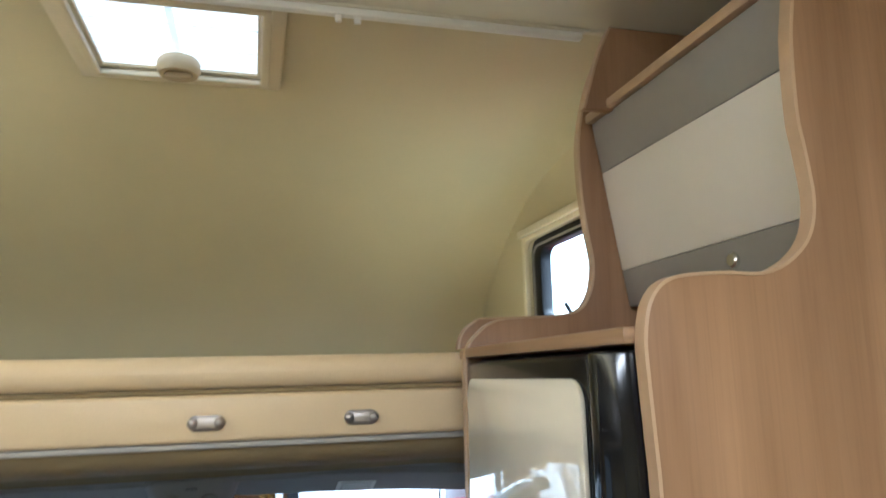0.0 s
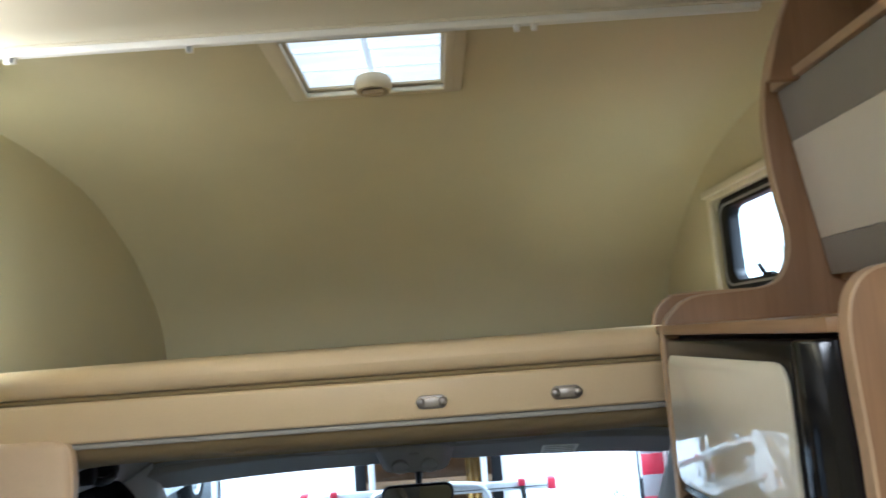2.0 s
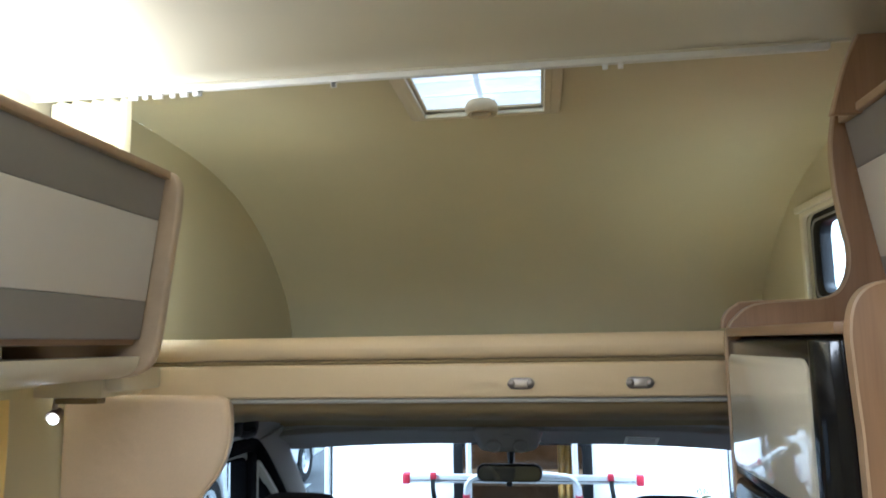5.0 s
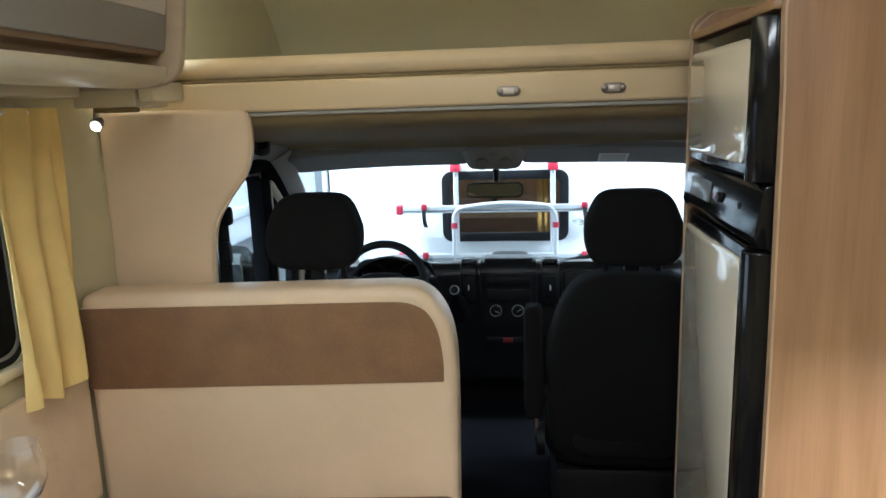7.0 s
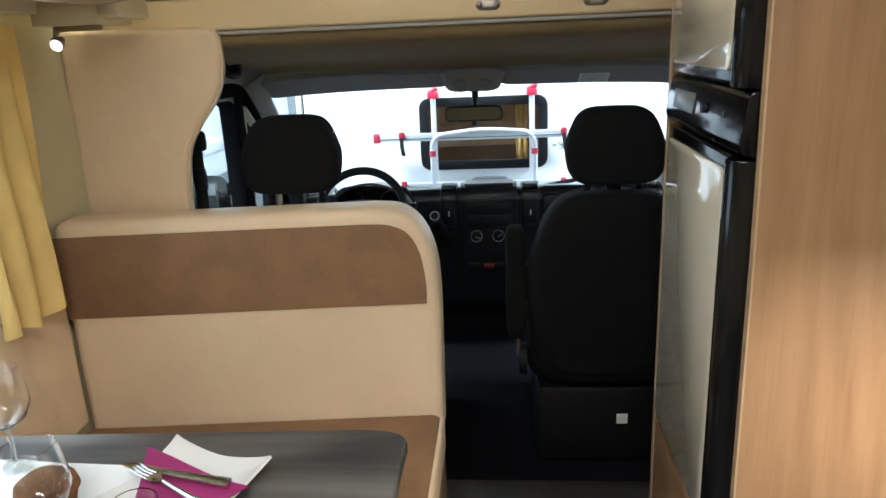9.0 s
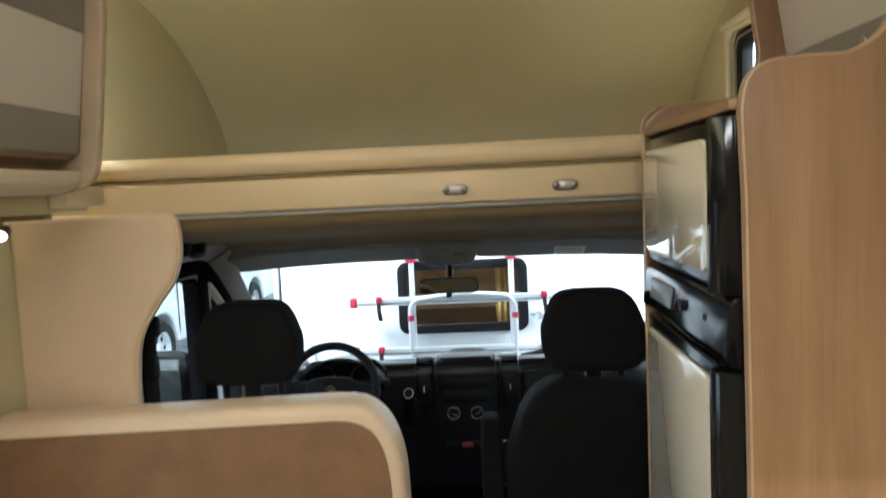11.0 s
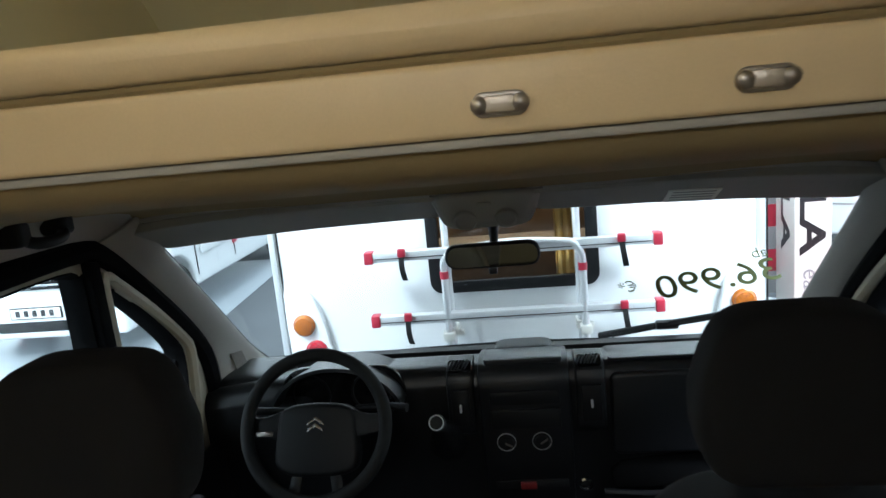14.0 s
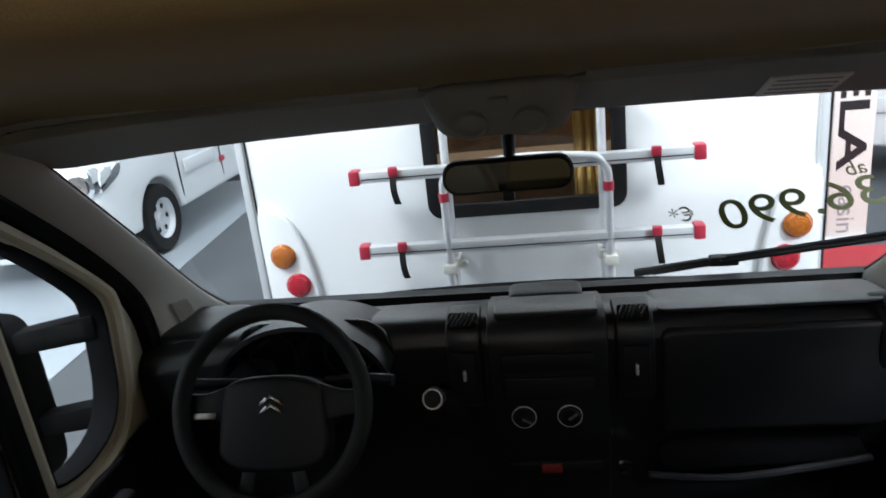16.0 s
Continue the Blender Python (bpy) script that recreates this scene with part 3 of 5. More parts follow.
def locker(name, at, face, inner, y0, y1, zs, label, s):
    """An overhead locker: walnut carcass, front of grey, ivory and grey bands. s: the side that its front faces."""
    z0, z1, z2, z3, lean = zs
    t = thing(name, at, label, "overhead locker")
    xs = sorted((face - s * 0.016, inner))
    deep = max(0.0, -lean * s * (z3 - z0))
    if s < 0:
        xs[0] += 0.004
    part("body", box((xs[0], y0, z0 - 0.012), (xs[1] - (deep if s > 0 else 0), y1, z3 + 0.012), 0.004), WALNUT_X, t)

    def band(za, zb, out):
        fa, fb = face + lean * (za - z0), face + lean * (zb - z0)
        return slab([(fa, za), (fb, zb), (fb - s * (0.015 + out), zb), (fa - s * (0.015 + out), za)], "y", y0 + 0.004, y1 - 0.004, 0.002)
    f = part("front", band(z1 + 0.0006, z2 - 0.0006, 0), IVORY, t, "ivory gloss band")
    part("lower_band", band(z0, z1, 0), GREY, t, "warm grey lower band")
    part("upper_band", band(z2, z3, 0), GREY, t, "warm grey upper band")
    part("top_lip", box((min(face + lean * (z3 - z0) - 0.012, face + lean * (z3 - z0) + 0.012), y0, z3 + 0.001), (max(face + lean * (z3 - z0) - 0.012, face + lean * (z3 - z0) + 0.012), y1, z3 + 0.02), 0.004), EDGE, t)
    ym = y0 + (y1 - y0) * 0.42
    k = part("lock_button", lathe([(0, 0), (0.012, 0), (0.012, 0.006), (0.009, 0.009), (0, 0.009)], pose(face + lean * 0.035, ym, (z0 + z1) / 2 + 0.004, 0, s * 90), 16), CHROME, t, "small chrome push button")
    return t


locker("kitchen_locker", (0.78, 0.94, 1.65), 0.680, RIGHT - 0.005, 0.656, 1.230, (1.669, 1.739, 1.933, 2.033, -0.157), "overhead locker with grey and ivory front", -1)
filler = smooth_line([(0.566, 2.030), (0.588, 2.10), (0.606, 2.15), (0.630, 2.199)], 4)
t = thing("cabinet_filler_board", (0.78, 1.148, 2.03), "dark walnut filler board above the locker", "board")
part("board", slab(filler + [(RIGHT - 0.004, 2.199), (RIGHT - 0.004, 2.030)], "y", 1.138, 1.156, 0.002), WALNUT, t)
part("edge_band", ribbon(filler, 1.1365, 1.1575), EDGE, t)
ll = locker("dinette_locker", (-1.1, 0.0, 1.55), -0.925, LEFT + 0.005, -1.2, 1.10, (1.592, 1.675, 1.856, 1.950, 0.13), "long overhead locker with grey and ivory front", 1)
end = [(-1.27, 1.505)] + smooth_line([(-1.02, 1.505), (-0.945, 1.512), (-0.902, 1.54), (-0.885, 1.60), (-0.866, 1.75), (-0.848, 1.89), (-0.852, 1.950), (-0.887, 1.977), (-0.95, 1.980)], 4)
t = thing("curved_cabinet_board", (-1.1, 1.11, 1.5), "curved beige end board of the dinette locker", "cabinet panel")
part("board", slab(end + [(-1.27, 1.980)], "y", 1.102, 1.128, 0.008, 3), BOARD, t)


def fridge():
    t = thing("fridge", (0.65, 0.94, 0.33), "tall ivory and black gloss fridge with freezer", "fridge")
    part("body", box((0.375, 0.657, 0.335), (RIGHT - 0.01, 1.228, 1.574), 0.003), BLACK, t)

    def door(name, z0, z1, label):
        d = part(name, box((0.348, 0.742, z0), (0.3745, 1.226, z1), 0.008, 3), BLACK_GLOSS, t, label)
        part("door_panel", slab(rrect(0.752, z0 + 0.024, 1.203, z1 - 0.028, 0.03), "x", 0.3405, 0.3478, 0.003), FRIDGE_IVORY, d, "ivory gloss panel")
        return d
    up = door("freezer_door", 1.292, 1.570, "freezer door in a black gloss frame")
    low = door("fridge_door", 0.345, 1.168, "fridge door in a black gloss frame")
    for d, z0, z1 in ((up, 1.292, 1.570), (low, 0.345, 1.168)):
        part("grip_profile", slab(smooth_line([(0.3745, 0.657), (0.348, 0.659), (0.330, 0.672), (0.324, 0.690), (0.332, 0.706), (0.346, 0.714), (0.350, 0.740), (0.3745, 0.7415)], 3),
                                  "z", z0, z1, 0.003), BLACK_GLOSS, d, "rounded black gloss grip")
        part("grip_cap", lathe([(0, 0), (0.016, 0), (0.016, 0.02), (0.012, 0.024), (0, 0.024)], pose(0.343, 0.690, z1 - 0.026), 16), BLACK_GLOSS, d)
    c = part("control_panel", slab([(0.3745, 1.172), (0.346, 1.178), (0.337, 1.195), (0.348, 1.278), (0.356, 1.286), (0.3745, 1.288)], "y", 0.66, 1.226, 0.003), BLACK_GLOSS, t, "black control panel")
    part("display", moved(box((-0.003, 0.98, -0.022), (0.001, 1.15, 0.022), 0.002), pose(0.3415, 0, 1.238, 0, 7.5)), mat("grey_display_film", (0.16, 0.18, 0.19), 0.3, vary=0.2, scale=30), c, "grey display strip")
    part("knob", lathe([(0, 0), (0.017, 0), (0.016, 0.012), (0, 0.013)], pose(0.343, 0.90, 1.238, 0, -90) @ Matrix.Scale(0.7, 4), 20), BLACK, c)
    part("panel_screw", lathe([(0, 0), (0.007, 0), (0.006, 0.003), (0, 0.003)], pose(0.343, 0.77, 1.238, 0, -90), 12), BLACK, c)


fridge()
d = thing("fridge_drawer_unit", (0.65, 0.94, 0), "walnut drawer front under the fridge", "drawer")
part("front", box((0.350, 0.657, 0.06), (0.368, 1.228, 0.326), 0.003), WALNUT_X, d)
part("plinth", box((0.38, 0.657, 0.0), (0.40, 1.228, 0.06)), BLACK, d)


# ---- dinette ----
def skewed(bm):
    """The bench stands slightly askew: its aisle end lies further towards the cab."""
    for v in bm.verts:
        v.co.y += 0.083 * (v.co.x + 1.27)
        v.co.z += 0.011 if v.co.z > 0.6 else 0.0
    return bm


def bench():
    t = thing("dinette_bench", (-0.76, 0.9, 0), "cream and brown upholstered dinette bench", "bench")
    x0, x1 = LEFT + 0.012, -0.252
    out = smooth_line([(x1 - 0.002, 0.27), (x1 + 0.002, 0.48), (x1 + 0.004, 0.70), (x1 - 0.006, 0.82), (x1 - 0.040, 0.905), (x1 - 0.095, 0.950), (x1 - 0.17, 0.960)], 5) + [(x0, 0.955), (x0, 0.27)]
    part("backrest", skewed(slab(out, "y", 1.132, 1.265, 0.030, 4)), CREAM, t)
    st = smooth_line([(x1 - 0.030, 0.690), (x1 - 0.030, 0.75), (x1 - 0.043, 0.835), (x1 - 0.073, 0.890), (x1 - 0.12, 0.914), (x1 - 0.17, 0.919)], 5) + [(x0 + 0.004, 0.917), (x0 + 0.004, 0.686)]
    part("stripe", skewed(slab(st, "y", 1.1275, 1.140, 0.002)), BROWN, t, "brown suede band")
    part("seam", skewed(tube([(x0 + 0.01, 1.1305, 0.6855), (x1 - 0.03, 1.1305, 0.6895)], 0.0022, 6)), CREAM, t)
    part("piping", skewed(tube([(x0 + 0.01, 1.1305, 0.9195), (x1 - 0.17, 1.1305, 0.9215)], 0.0022, 6)), CREAM, t)
    part("seat_cushion", skewed(box((x0, 0.66, 0.255), (x1, 1.128, 0.372), 0.03, 4)), BROWN, t, "brown suede seat cushion")
    part("seat_border", skewed(box((x0 - 0.001, 0.652, 0.250), (x1 + 0.004, 0.74, 0.362), 0.03, 4)), CREAM, t, "cream front edge")
    part("seat_side", skewed(box((x1 - 0.02, 0.72, 0.252), (x1 + 0.005, 1.13, 0.360), 0.012, 3)), CREAM, t, "cream side edge")
    part("base", skewed(box((x0, 0.70, 0.0), (x1 - 0.012, 1.262, 0.247), 0.004)), WALNUT_X, t, "walnut bench base")


bench()
pad_edge = [(-0.972, 0.30)] + smooth_line([(-0.972, 0.90), (-0.968, 1.0), (-0.952, 1.115), (-0.905, 1.195), (-0.853, 1.262), (-0.828, 1.33), (-0.826, 1.39), (-0.834, 1.436), (-0.862, 1.450)], 5)
pp = thing("partition_pad", (-1.1, 1.36, 0.30), "cream padded partition behind the driver's seat", "partition")
part("cushion", slab([(LEFT + 0.004, 0.30)] + pad_edge + [(LEFT + 0.004, 1.455)], "y", 1.335, 1.385, 0.016, 4), CREAM, pp)
part("edge_piping", tube([(x + 0.001, 1.347, z) for x, z in pad_edge[1:]], 0.0028, 6), CREAM, pp)
part("backing_board", slab([(LEFT + 0.004, 0.30)] + [(x - 0.012, z - 0.004) for x, z in pad_edge] + [(LEFT + 0.004, 1.445)], "y", 1.3855, 1.398), GREYTRIM, pp, "grey backing board")


def table():
    t = thing("dinette_table", (-0.76, 0.2, 0), "dining table with grey slate-look wooden top", "table")
    out = [(LEFT + 0.008, -0.30), (-0.262, -0.30), (-0.257, 0.535)] + [(-0.300 + 0.045 * math.cos(radians(a)), 0.548 + 0.045 * math.sin(radians(a))) for a in (10, 30, 50, 70)] + [(-0.34, 0.600), (LEFT + 0.008, 0.562)]
    part("tabletop", slab(out, "z", 0.650, 0.680, 0.006, 3), TABLETOP, t)
    part("leg", lathe([(0.03, 0.02), (0.03, 0.640), (0.09, 0.648)], pose(-0.62, 0.12, 0)), ALU, t)
    part("foot", lathe([(0, 0), (0.16, 0), (0.15, 0.012), (0.04, 0.03), (0, 0.03)], pose(-0.62, 0.12, 0)), ALU, t)


table()

# ---- cab ----
CX = -0.17
setting("floor_cab", box((-1.10, 1.42, -0.06), (0.76, 2.75, -0.005)), CARPET, "black carpet of the driver's cab", "floor")
setting("wall_cab_front", box((-1.10, 2.72, -0.06), (0.76, 2.76, 0.70)), BLACK, "dark bulkhead behind the dashboard", "wall")
# lining between the living area and the cab, beside the seats
setting("wall_step_left", box((LEFT, 1.386, -0.05), (-1.06, 1.45, 1.44)), GREYTRIM, "grey lining beside the driver's door", "wall")
setting("wall_step_right", box((0.74, 1.404, -0.05), (RIGHT, 1.45, 1.44)), GREYTRIM, "grey lining beside the passenger's door", "wall")


def header():
    """The beige header under the bed, sloping down to the windscreen."""
    t = thing("cab_headliner", (CX, 1.9, 1.25), "dark beige cab headliner under the alcove bed", "headliner")
    rows = smooth_line([(1.392, 1.442), (1.42, 1.405), (1.60, 1.375), (1.85, 1.355), (2.00, 1.335), (2.08, 1.300)], 4)

    def fn(u, v):
        k = v * (len(rows) - 1)
        i = min(int(k), len(rows) - 2)
        y, z = (rows[i][j] + (rows[i + 1][j] - rows[i][j]) * (k - i) for j in (0, 1))
        s = 2 * u - 1
        return (CX - 0.02 + s * 0.93, y, z - 0.06 * abs(s) ** 10)
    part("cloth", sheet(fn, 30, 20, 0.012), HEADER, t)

    def lip(u, v):
        s = 2 * u - 1
        a = math.pi * (v * 1.1 - 0.2)
        y, z = 2.10 + 0.045 * math.sin(a), 1.295 - 0.018 * (1 - math.cos(a)) + 0.01
        return (CX - 0.02 + s * 0.90, y - 0.03 * s * s, z - 0.05 * abs(s) ** 9)
    part("front_roll", sheet(lip, 30, 12, 0.01), VISOR, t, "grey rounded front edge")
    for s in (-1, 1):
        def flank(u, v, s=s):
            a = math.pi / 2 * v
            y = 1.452 + 0.66 * u
            drop = 0.05 * max(0.0, u - 0.7) / 0.3
            return (CX + s * (0.872 - 0.10 * (1 - math.cos(a)) - 0.02 * u), y, 1.238 - drop + (0.122 - 0.5 * drop) * math.sin(a))
        part("side_lining", sheet(flank, 16, 10, 0.008), GREYTRIM, t, "grey moulded lining over the door")
    return t


header()


def windscreen():
    t = thing("windscreen", (CX, 2.6, 0.75), "raked windscreen glass with black border", "windscreen", kind="structure")

    def g(u, v, m=1.0):
        s = 2 * u - 1
        return (CX + s * (0.86 - 0.05 * v) * m, 2.86 - 0.66 * v - 0.13 * s * s * (1 - 0.3 * v), 0.635 + 0.715 * v)
    p = part("pane", sheet(g, 24, 12, 0.004), GLASS, t)
    p.visible_shadow = False
    part("lower_border", sheet(lambda u, v: Vector(g(u, 0.10 * v - 0.03)) + Vector((0, -0.004, 0.006)), 24, 2, 0.002), BLACK, t, "black lower border")


windscreen()


def along(line, v):
    """The place at the share v of a line of places."""
    k = min(max(v, 0.0), 1.0) * (len(line) - 1)
    i = min(int(k), len(line) - 2)
    return Vector(line[i]).lerp(Vector(line[i + 1]), k - i)


def pillar(s):
    """An A pillar trim: a broad pale grey moulding between the door's seal and the edge of the windscreen."""
    t = thing("windscreen_pillar", (CX + s * 0.8, 2.4, 0.70), "pale grey plastic windscreen pillar trim", "pillar trim", "windscreen pillars", kind="structure")
    door = smooth_line([(0.852, 1.98, 1.250), (0.842, 2.09, 1.165), (0.838, 2.235, 1.050), (0.836, 2.365, 0.915), (0.832, 2.415, 0.83), (0.830, 2.425, 0.69)], 4)
    glass = smooth_line([(0.775, 2.045, 1.300), (0.787, 2.14, 1.218), (0.795, 2.29, 1.085), (0.798, 2.43, 0.955), (0.800, 2.60, 0.795), (0.800, 2.77, 0.668)], 4)

    def fn(u, v):
        a, b = along(door, v), along(glass, v)
        p = a.lerp(b, min(u / 0.85, 1.0))
        bulge = 0.014 * math.sin(math.pi * min(u / 0.85, 1.0)) ** 0.6
        roll = max(0.0, u - 0.85) / 0.15
        return (CX + s * (p.x - bulge + 0.07 * roll), p.y + 0.004 * roll, p.z + 0.003 * roll)
    part("trim", sheet(fn, 20, 26, 0.005), GREYTRIM, t)

    def grille(u, v):
        p = along(door, 0.80 + 0.10 * v).lerp(along(glass, 0.80 + 0.10 * v), 0.22 + (0.30 - 0.06 * v) * u)
        return (CX + s * (p.x - 0.0158), p.y, p.z)
    part("tweeter_grille", sheet(grille, 4, 4, 0.003), SPEAKER, t, "darker speaker grille")
    part("edge_seal", tube([(CX + s * (p[0] + 0.012), p[1] + 0.006, p[2] + 0.004) for p in glass], 0.006, 6), RUBBER, t, "black glass seal")
    return t


SPEAKER = mat("grey_speaker_mesh", (0.22, 0.21, 0.19), 0.8, vary=0.3, scale=200, grain=900, bump=0.8)
pillar(-1)
pillar(1)


def cab_door(s):
    """A cab door: grey card with a big window that has a fixed quarter light in front."""
    x = CX + s * 0.86
    t = thing("door_1" if s < 0 else "door_2", (x, 1.9, 0), "grey cab door with a black framed window", "door", kind="structure")
    big = smooth_line([(1.50, 0.66), (1.50, 1.15), (1.55, 1.210), (1.86, 1.215), (1.925, 1.195), (1.94, 1.15), (1.945, 0.66)], 3)
    quarter = smooth_line([(2.030, 0.64), (2.024, 0.90), (2.020, 1.115), (2.035, 1.140), (2.065, 1.120), (2.165, 1.035), (2.265, 0.937), (2.292, 0.885), (2.286, 0.80), (2.266, 0.70), (2.215, 0.64), (2.12, 0.62), (2.030, 0.635)], 3)[:-1]
    outer = [(1.44, 0.0), (2.43, 0.0), (2.425, 0.70), (2.41, 0.83), (2.345, 0.925), (2.20, 1.065), (2.08, 1.175), (2.00, 1.235), (1.90, 1.262), (1.44, 1.266)]
    a, b = sorted((x, x + s * 0.05))
    part("door_card", slab(outer, "x", a, b, 0, holes=[big, quarter]), DOORTRIM, t)
    part("quarter_surround", tube([(x - s * 0.004, 2.150 + (p[0] - 2.150) * 1.20, 0.88 + (p[1] - 0.88) * 1.11) for p in quarter], 0.016, 8, closed=True), DOORTRIM, t, "rounded beige surround")
    for nm, hole in (("main", big), ("quarter", quarter)):
        cy, cz = sum(p[0] for p in hole) / len(hole), sum(p[1] for p in hole) / len(hole)
        inner = [(cy + (y - cy) * 0.965, cz + (z - cz) * 0.975) for y, z in hole]
        part("window_seal", slab(hole, "x", a - 0.004, b + 0.004, 0.002, holes=[inner]), MATT, t)
        p = part("window_pane", slab(hole, "x", (a + b) / 2 - 0.002, (a + b) / 2 + 0.002), GLASS, t)
        p.visible_shadow = False
    part("lower_card", box((min(x - s * 0.03, x), 1.46, 0.02), (max(x - s * 0.03, x), 2.45, 0.60), 0.02, 3), BLACK, t, "black lower door card")
    part("armrest", box((min(x - s * 0.08, x - s * 0.02), 1.6, 0.50), (max(x - s * 0.08, x - s * 0.02), 2.15, 0.56), 0.02, 3), BLACK, t)
    part("frame_bar", slab([(1.952, 0.60), (1.992, 0.60), (1.976, 1.215), (1.936, 1.225)], "x", *sorted((x - s * 0.022, x)), 0.006), MATT, t, "black bar before the quarter light")
    part("frame_edge", tube(smooth_line([(x - s * 0.006, 2.415, 0.55), (x - s * 0.006, 2.412, 0.70), (x - s * 0.006, 2.398, 0.83), (x - s * 0.006, 2.335, 0.93), (x - s * 0.006, 2.19, 1.07), (x - s * 0.006, 2.075, 1.175),
                                         (x - s * 0.006, 1.995, 1.228), (x - s * 0.006, 1.90, 1.250), (x - s * 0.006, 1.45, 1.250)], 4), 0.026, 8), MATT, t, "black door seal")
    return t


cab_door(-1)
cab_door(1)


def outside_mirror(s):
    x = CX + s * 1.19
    t = thing("outside_mirror", (x, 2.3, 0.46), "large black outside mirror on two arms", "outside mirror", "outside mirrors")
    part("housing", soft_box((x - 0.115, 2.26, 0.47), (x + 0.115, 2.36, 0.87), 6), MATT, t)
    part("mirror_glass", box((x - 0.095, 2.252, 0.66), (x + 0.095, 2.262, 0.85), 0.003), DIMGLASS, t)
    part("lower_glass", box((x - 0.095, 2.252, 0.50), (x + 0.095, 2.262, 0.64), 0.003), DIMGLASS, t)
    part("indicator", box((min(x + s * 0.06, x + s * 0.13), 2.25, 0.50), (max(x + s * 0.06, x + s * 0.13), 2.31, 0.64), 0.01), CHROME, t, "clear ribbed indicator lens")
    for z in (0.607, 0.808):
        a = slab([(CX + s * 0.88, z + 0.010), (CX + s * 1.08, z - 0.020), (CX + s * 1.08, z + 0.032), (CX + s * 0.88, z + 0.068)], "y", 2.28, 2.33, 0.010)
        part("arm", a, MATT, t)
    return t


outside_mirror(-1)
outside_mirror(1)


# ---- seats ----
def cab_seat(x, lift, tall):
    """A cab seat; lift: how far its headrest is drawn out; tall: the height of its backrest."""
    t = thing("captain_chair", (x, 1.75, 0), "black fabric cab seat with tall headrest", "seat", "cab seats")
    hr = soft_box((-0.136, -0.058, 0), (0.136, 0.058, 0.214), 5)
    for v in hr.verts:
        k = v.co.z / 0.214
        v.co.x *= 1.02 - 0.27 * max(0, k - 0.52) / 0.48 - 0.16 * max(0, 0.35 - k)
        v.co.y += 0.03 * (k - 0.5)
    part("headrest", moved(hr, pose(x, 1.55, 0.978 + lift)), FABRIC, t)
    for s in (-1, 1):
        part("headrest_post", tube([(x + s * 0.075, 1.56, 0.86), (x + s * 0.075, 1.555, 1.00)], 0.010), BLACK, t)
    part("headrest_guide", box((x - 0.022, 1.545, 0.86), (x + 0.022, 1.575, 1.0), 0.006), BLACK, t)
    b = soft_box((-0.245, -0.085, 0), (0.245, 0.085, tall), 4.5, 18)
    for v in b.verts:
        k = v.co.z / tall
        v.co.x *= 1.0 - 0.22 * max(0, k - 0.62) / 0.38
        v.co.y += 0.03 * (abs(v.co.x) / 0.245) ** 3 * (1 if v.co.y > 0 else 0.2) - 0.10 * k
    part("backrest", moved(b, pose(x, 1.655, 0.30)), FABRIC, t)
    part("back_panel", slab(rrect(x - 0.17, 0.36, x + 0.17, 0.78, 0.07), "y", 1.555, 1.585, 0.01), BLACK, t, "black plastic back panel")
    part("cushion", soft_box((x - 0.25, 1.60, 0.27), (x + 0.25, 2.12, 0.44), 4), FABRIC, t)
    part("base", box((x - 0.22, 1.63, 0.0), (x + 0.22, 2.05, 0.28), 0.02), BLACK, t)
    part("release_lever", soft_box((x - 0.285, 1.66, 0.37), (x - 0.268, 1.70, 0.47), 4), STEEL, t, "silver release lever")
    part("size_tag", box((x + 0.04, 1.612, 0.155), (x + 0.075, 1.616, 0.19), 0.001), WHITE_PLASTIC, t, "small white tag")
    part("recliner_cover", lathe([(0, 0), (0.055, 0), (0.05, 0.025), (0, 0.03)], pose(x - 0.25, 1.68, 0.36, 0, -90), 20), BLACK, t)
    return t


cab_seat(0.250, 0.0, 0.655).location.y = 1.65
cab_seat(-0.662, 0.014, 0.62).location.y = 1.565
a = thing("folded_armrest", (-0.03, 1.55, 0.45), "black folded seat armrest standing upright", "armrest")
part("pad", soft_box((-0.065, 1.47, 0.47), (-0.004, 1.555, 0.835), 6), FABRIC, a)
part("pivot", lathe([(0, 0), (0.03, 0), (0.028, 0.04), (0, 0.042)], pose(-0.005, 1.55, 0.545, 0, 90), 18), BLACK, a)


# ---- dashboard ----
HAZARD = mat("dark_red_switch", (0.16, 0.012, 0.014), 0.5, vary=0.15, bump=0.05)


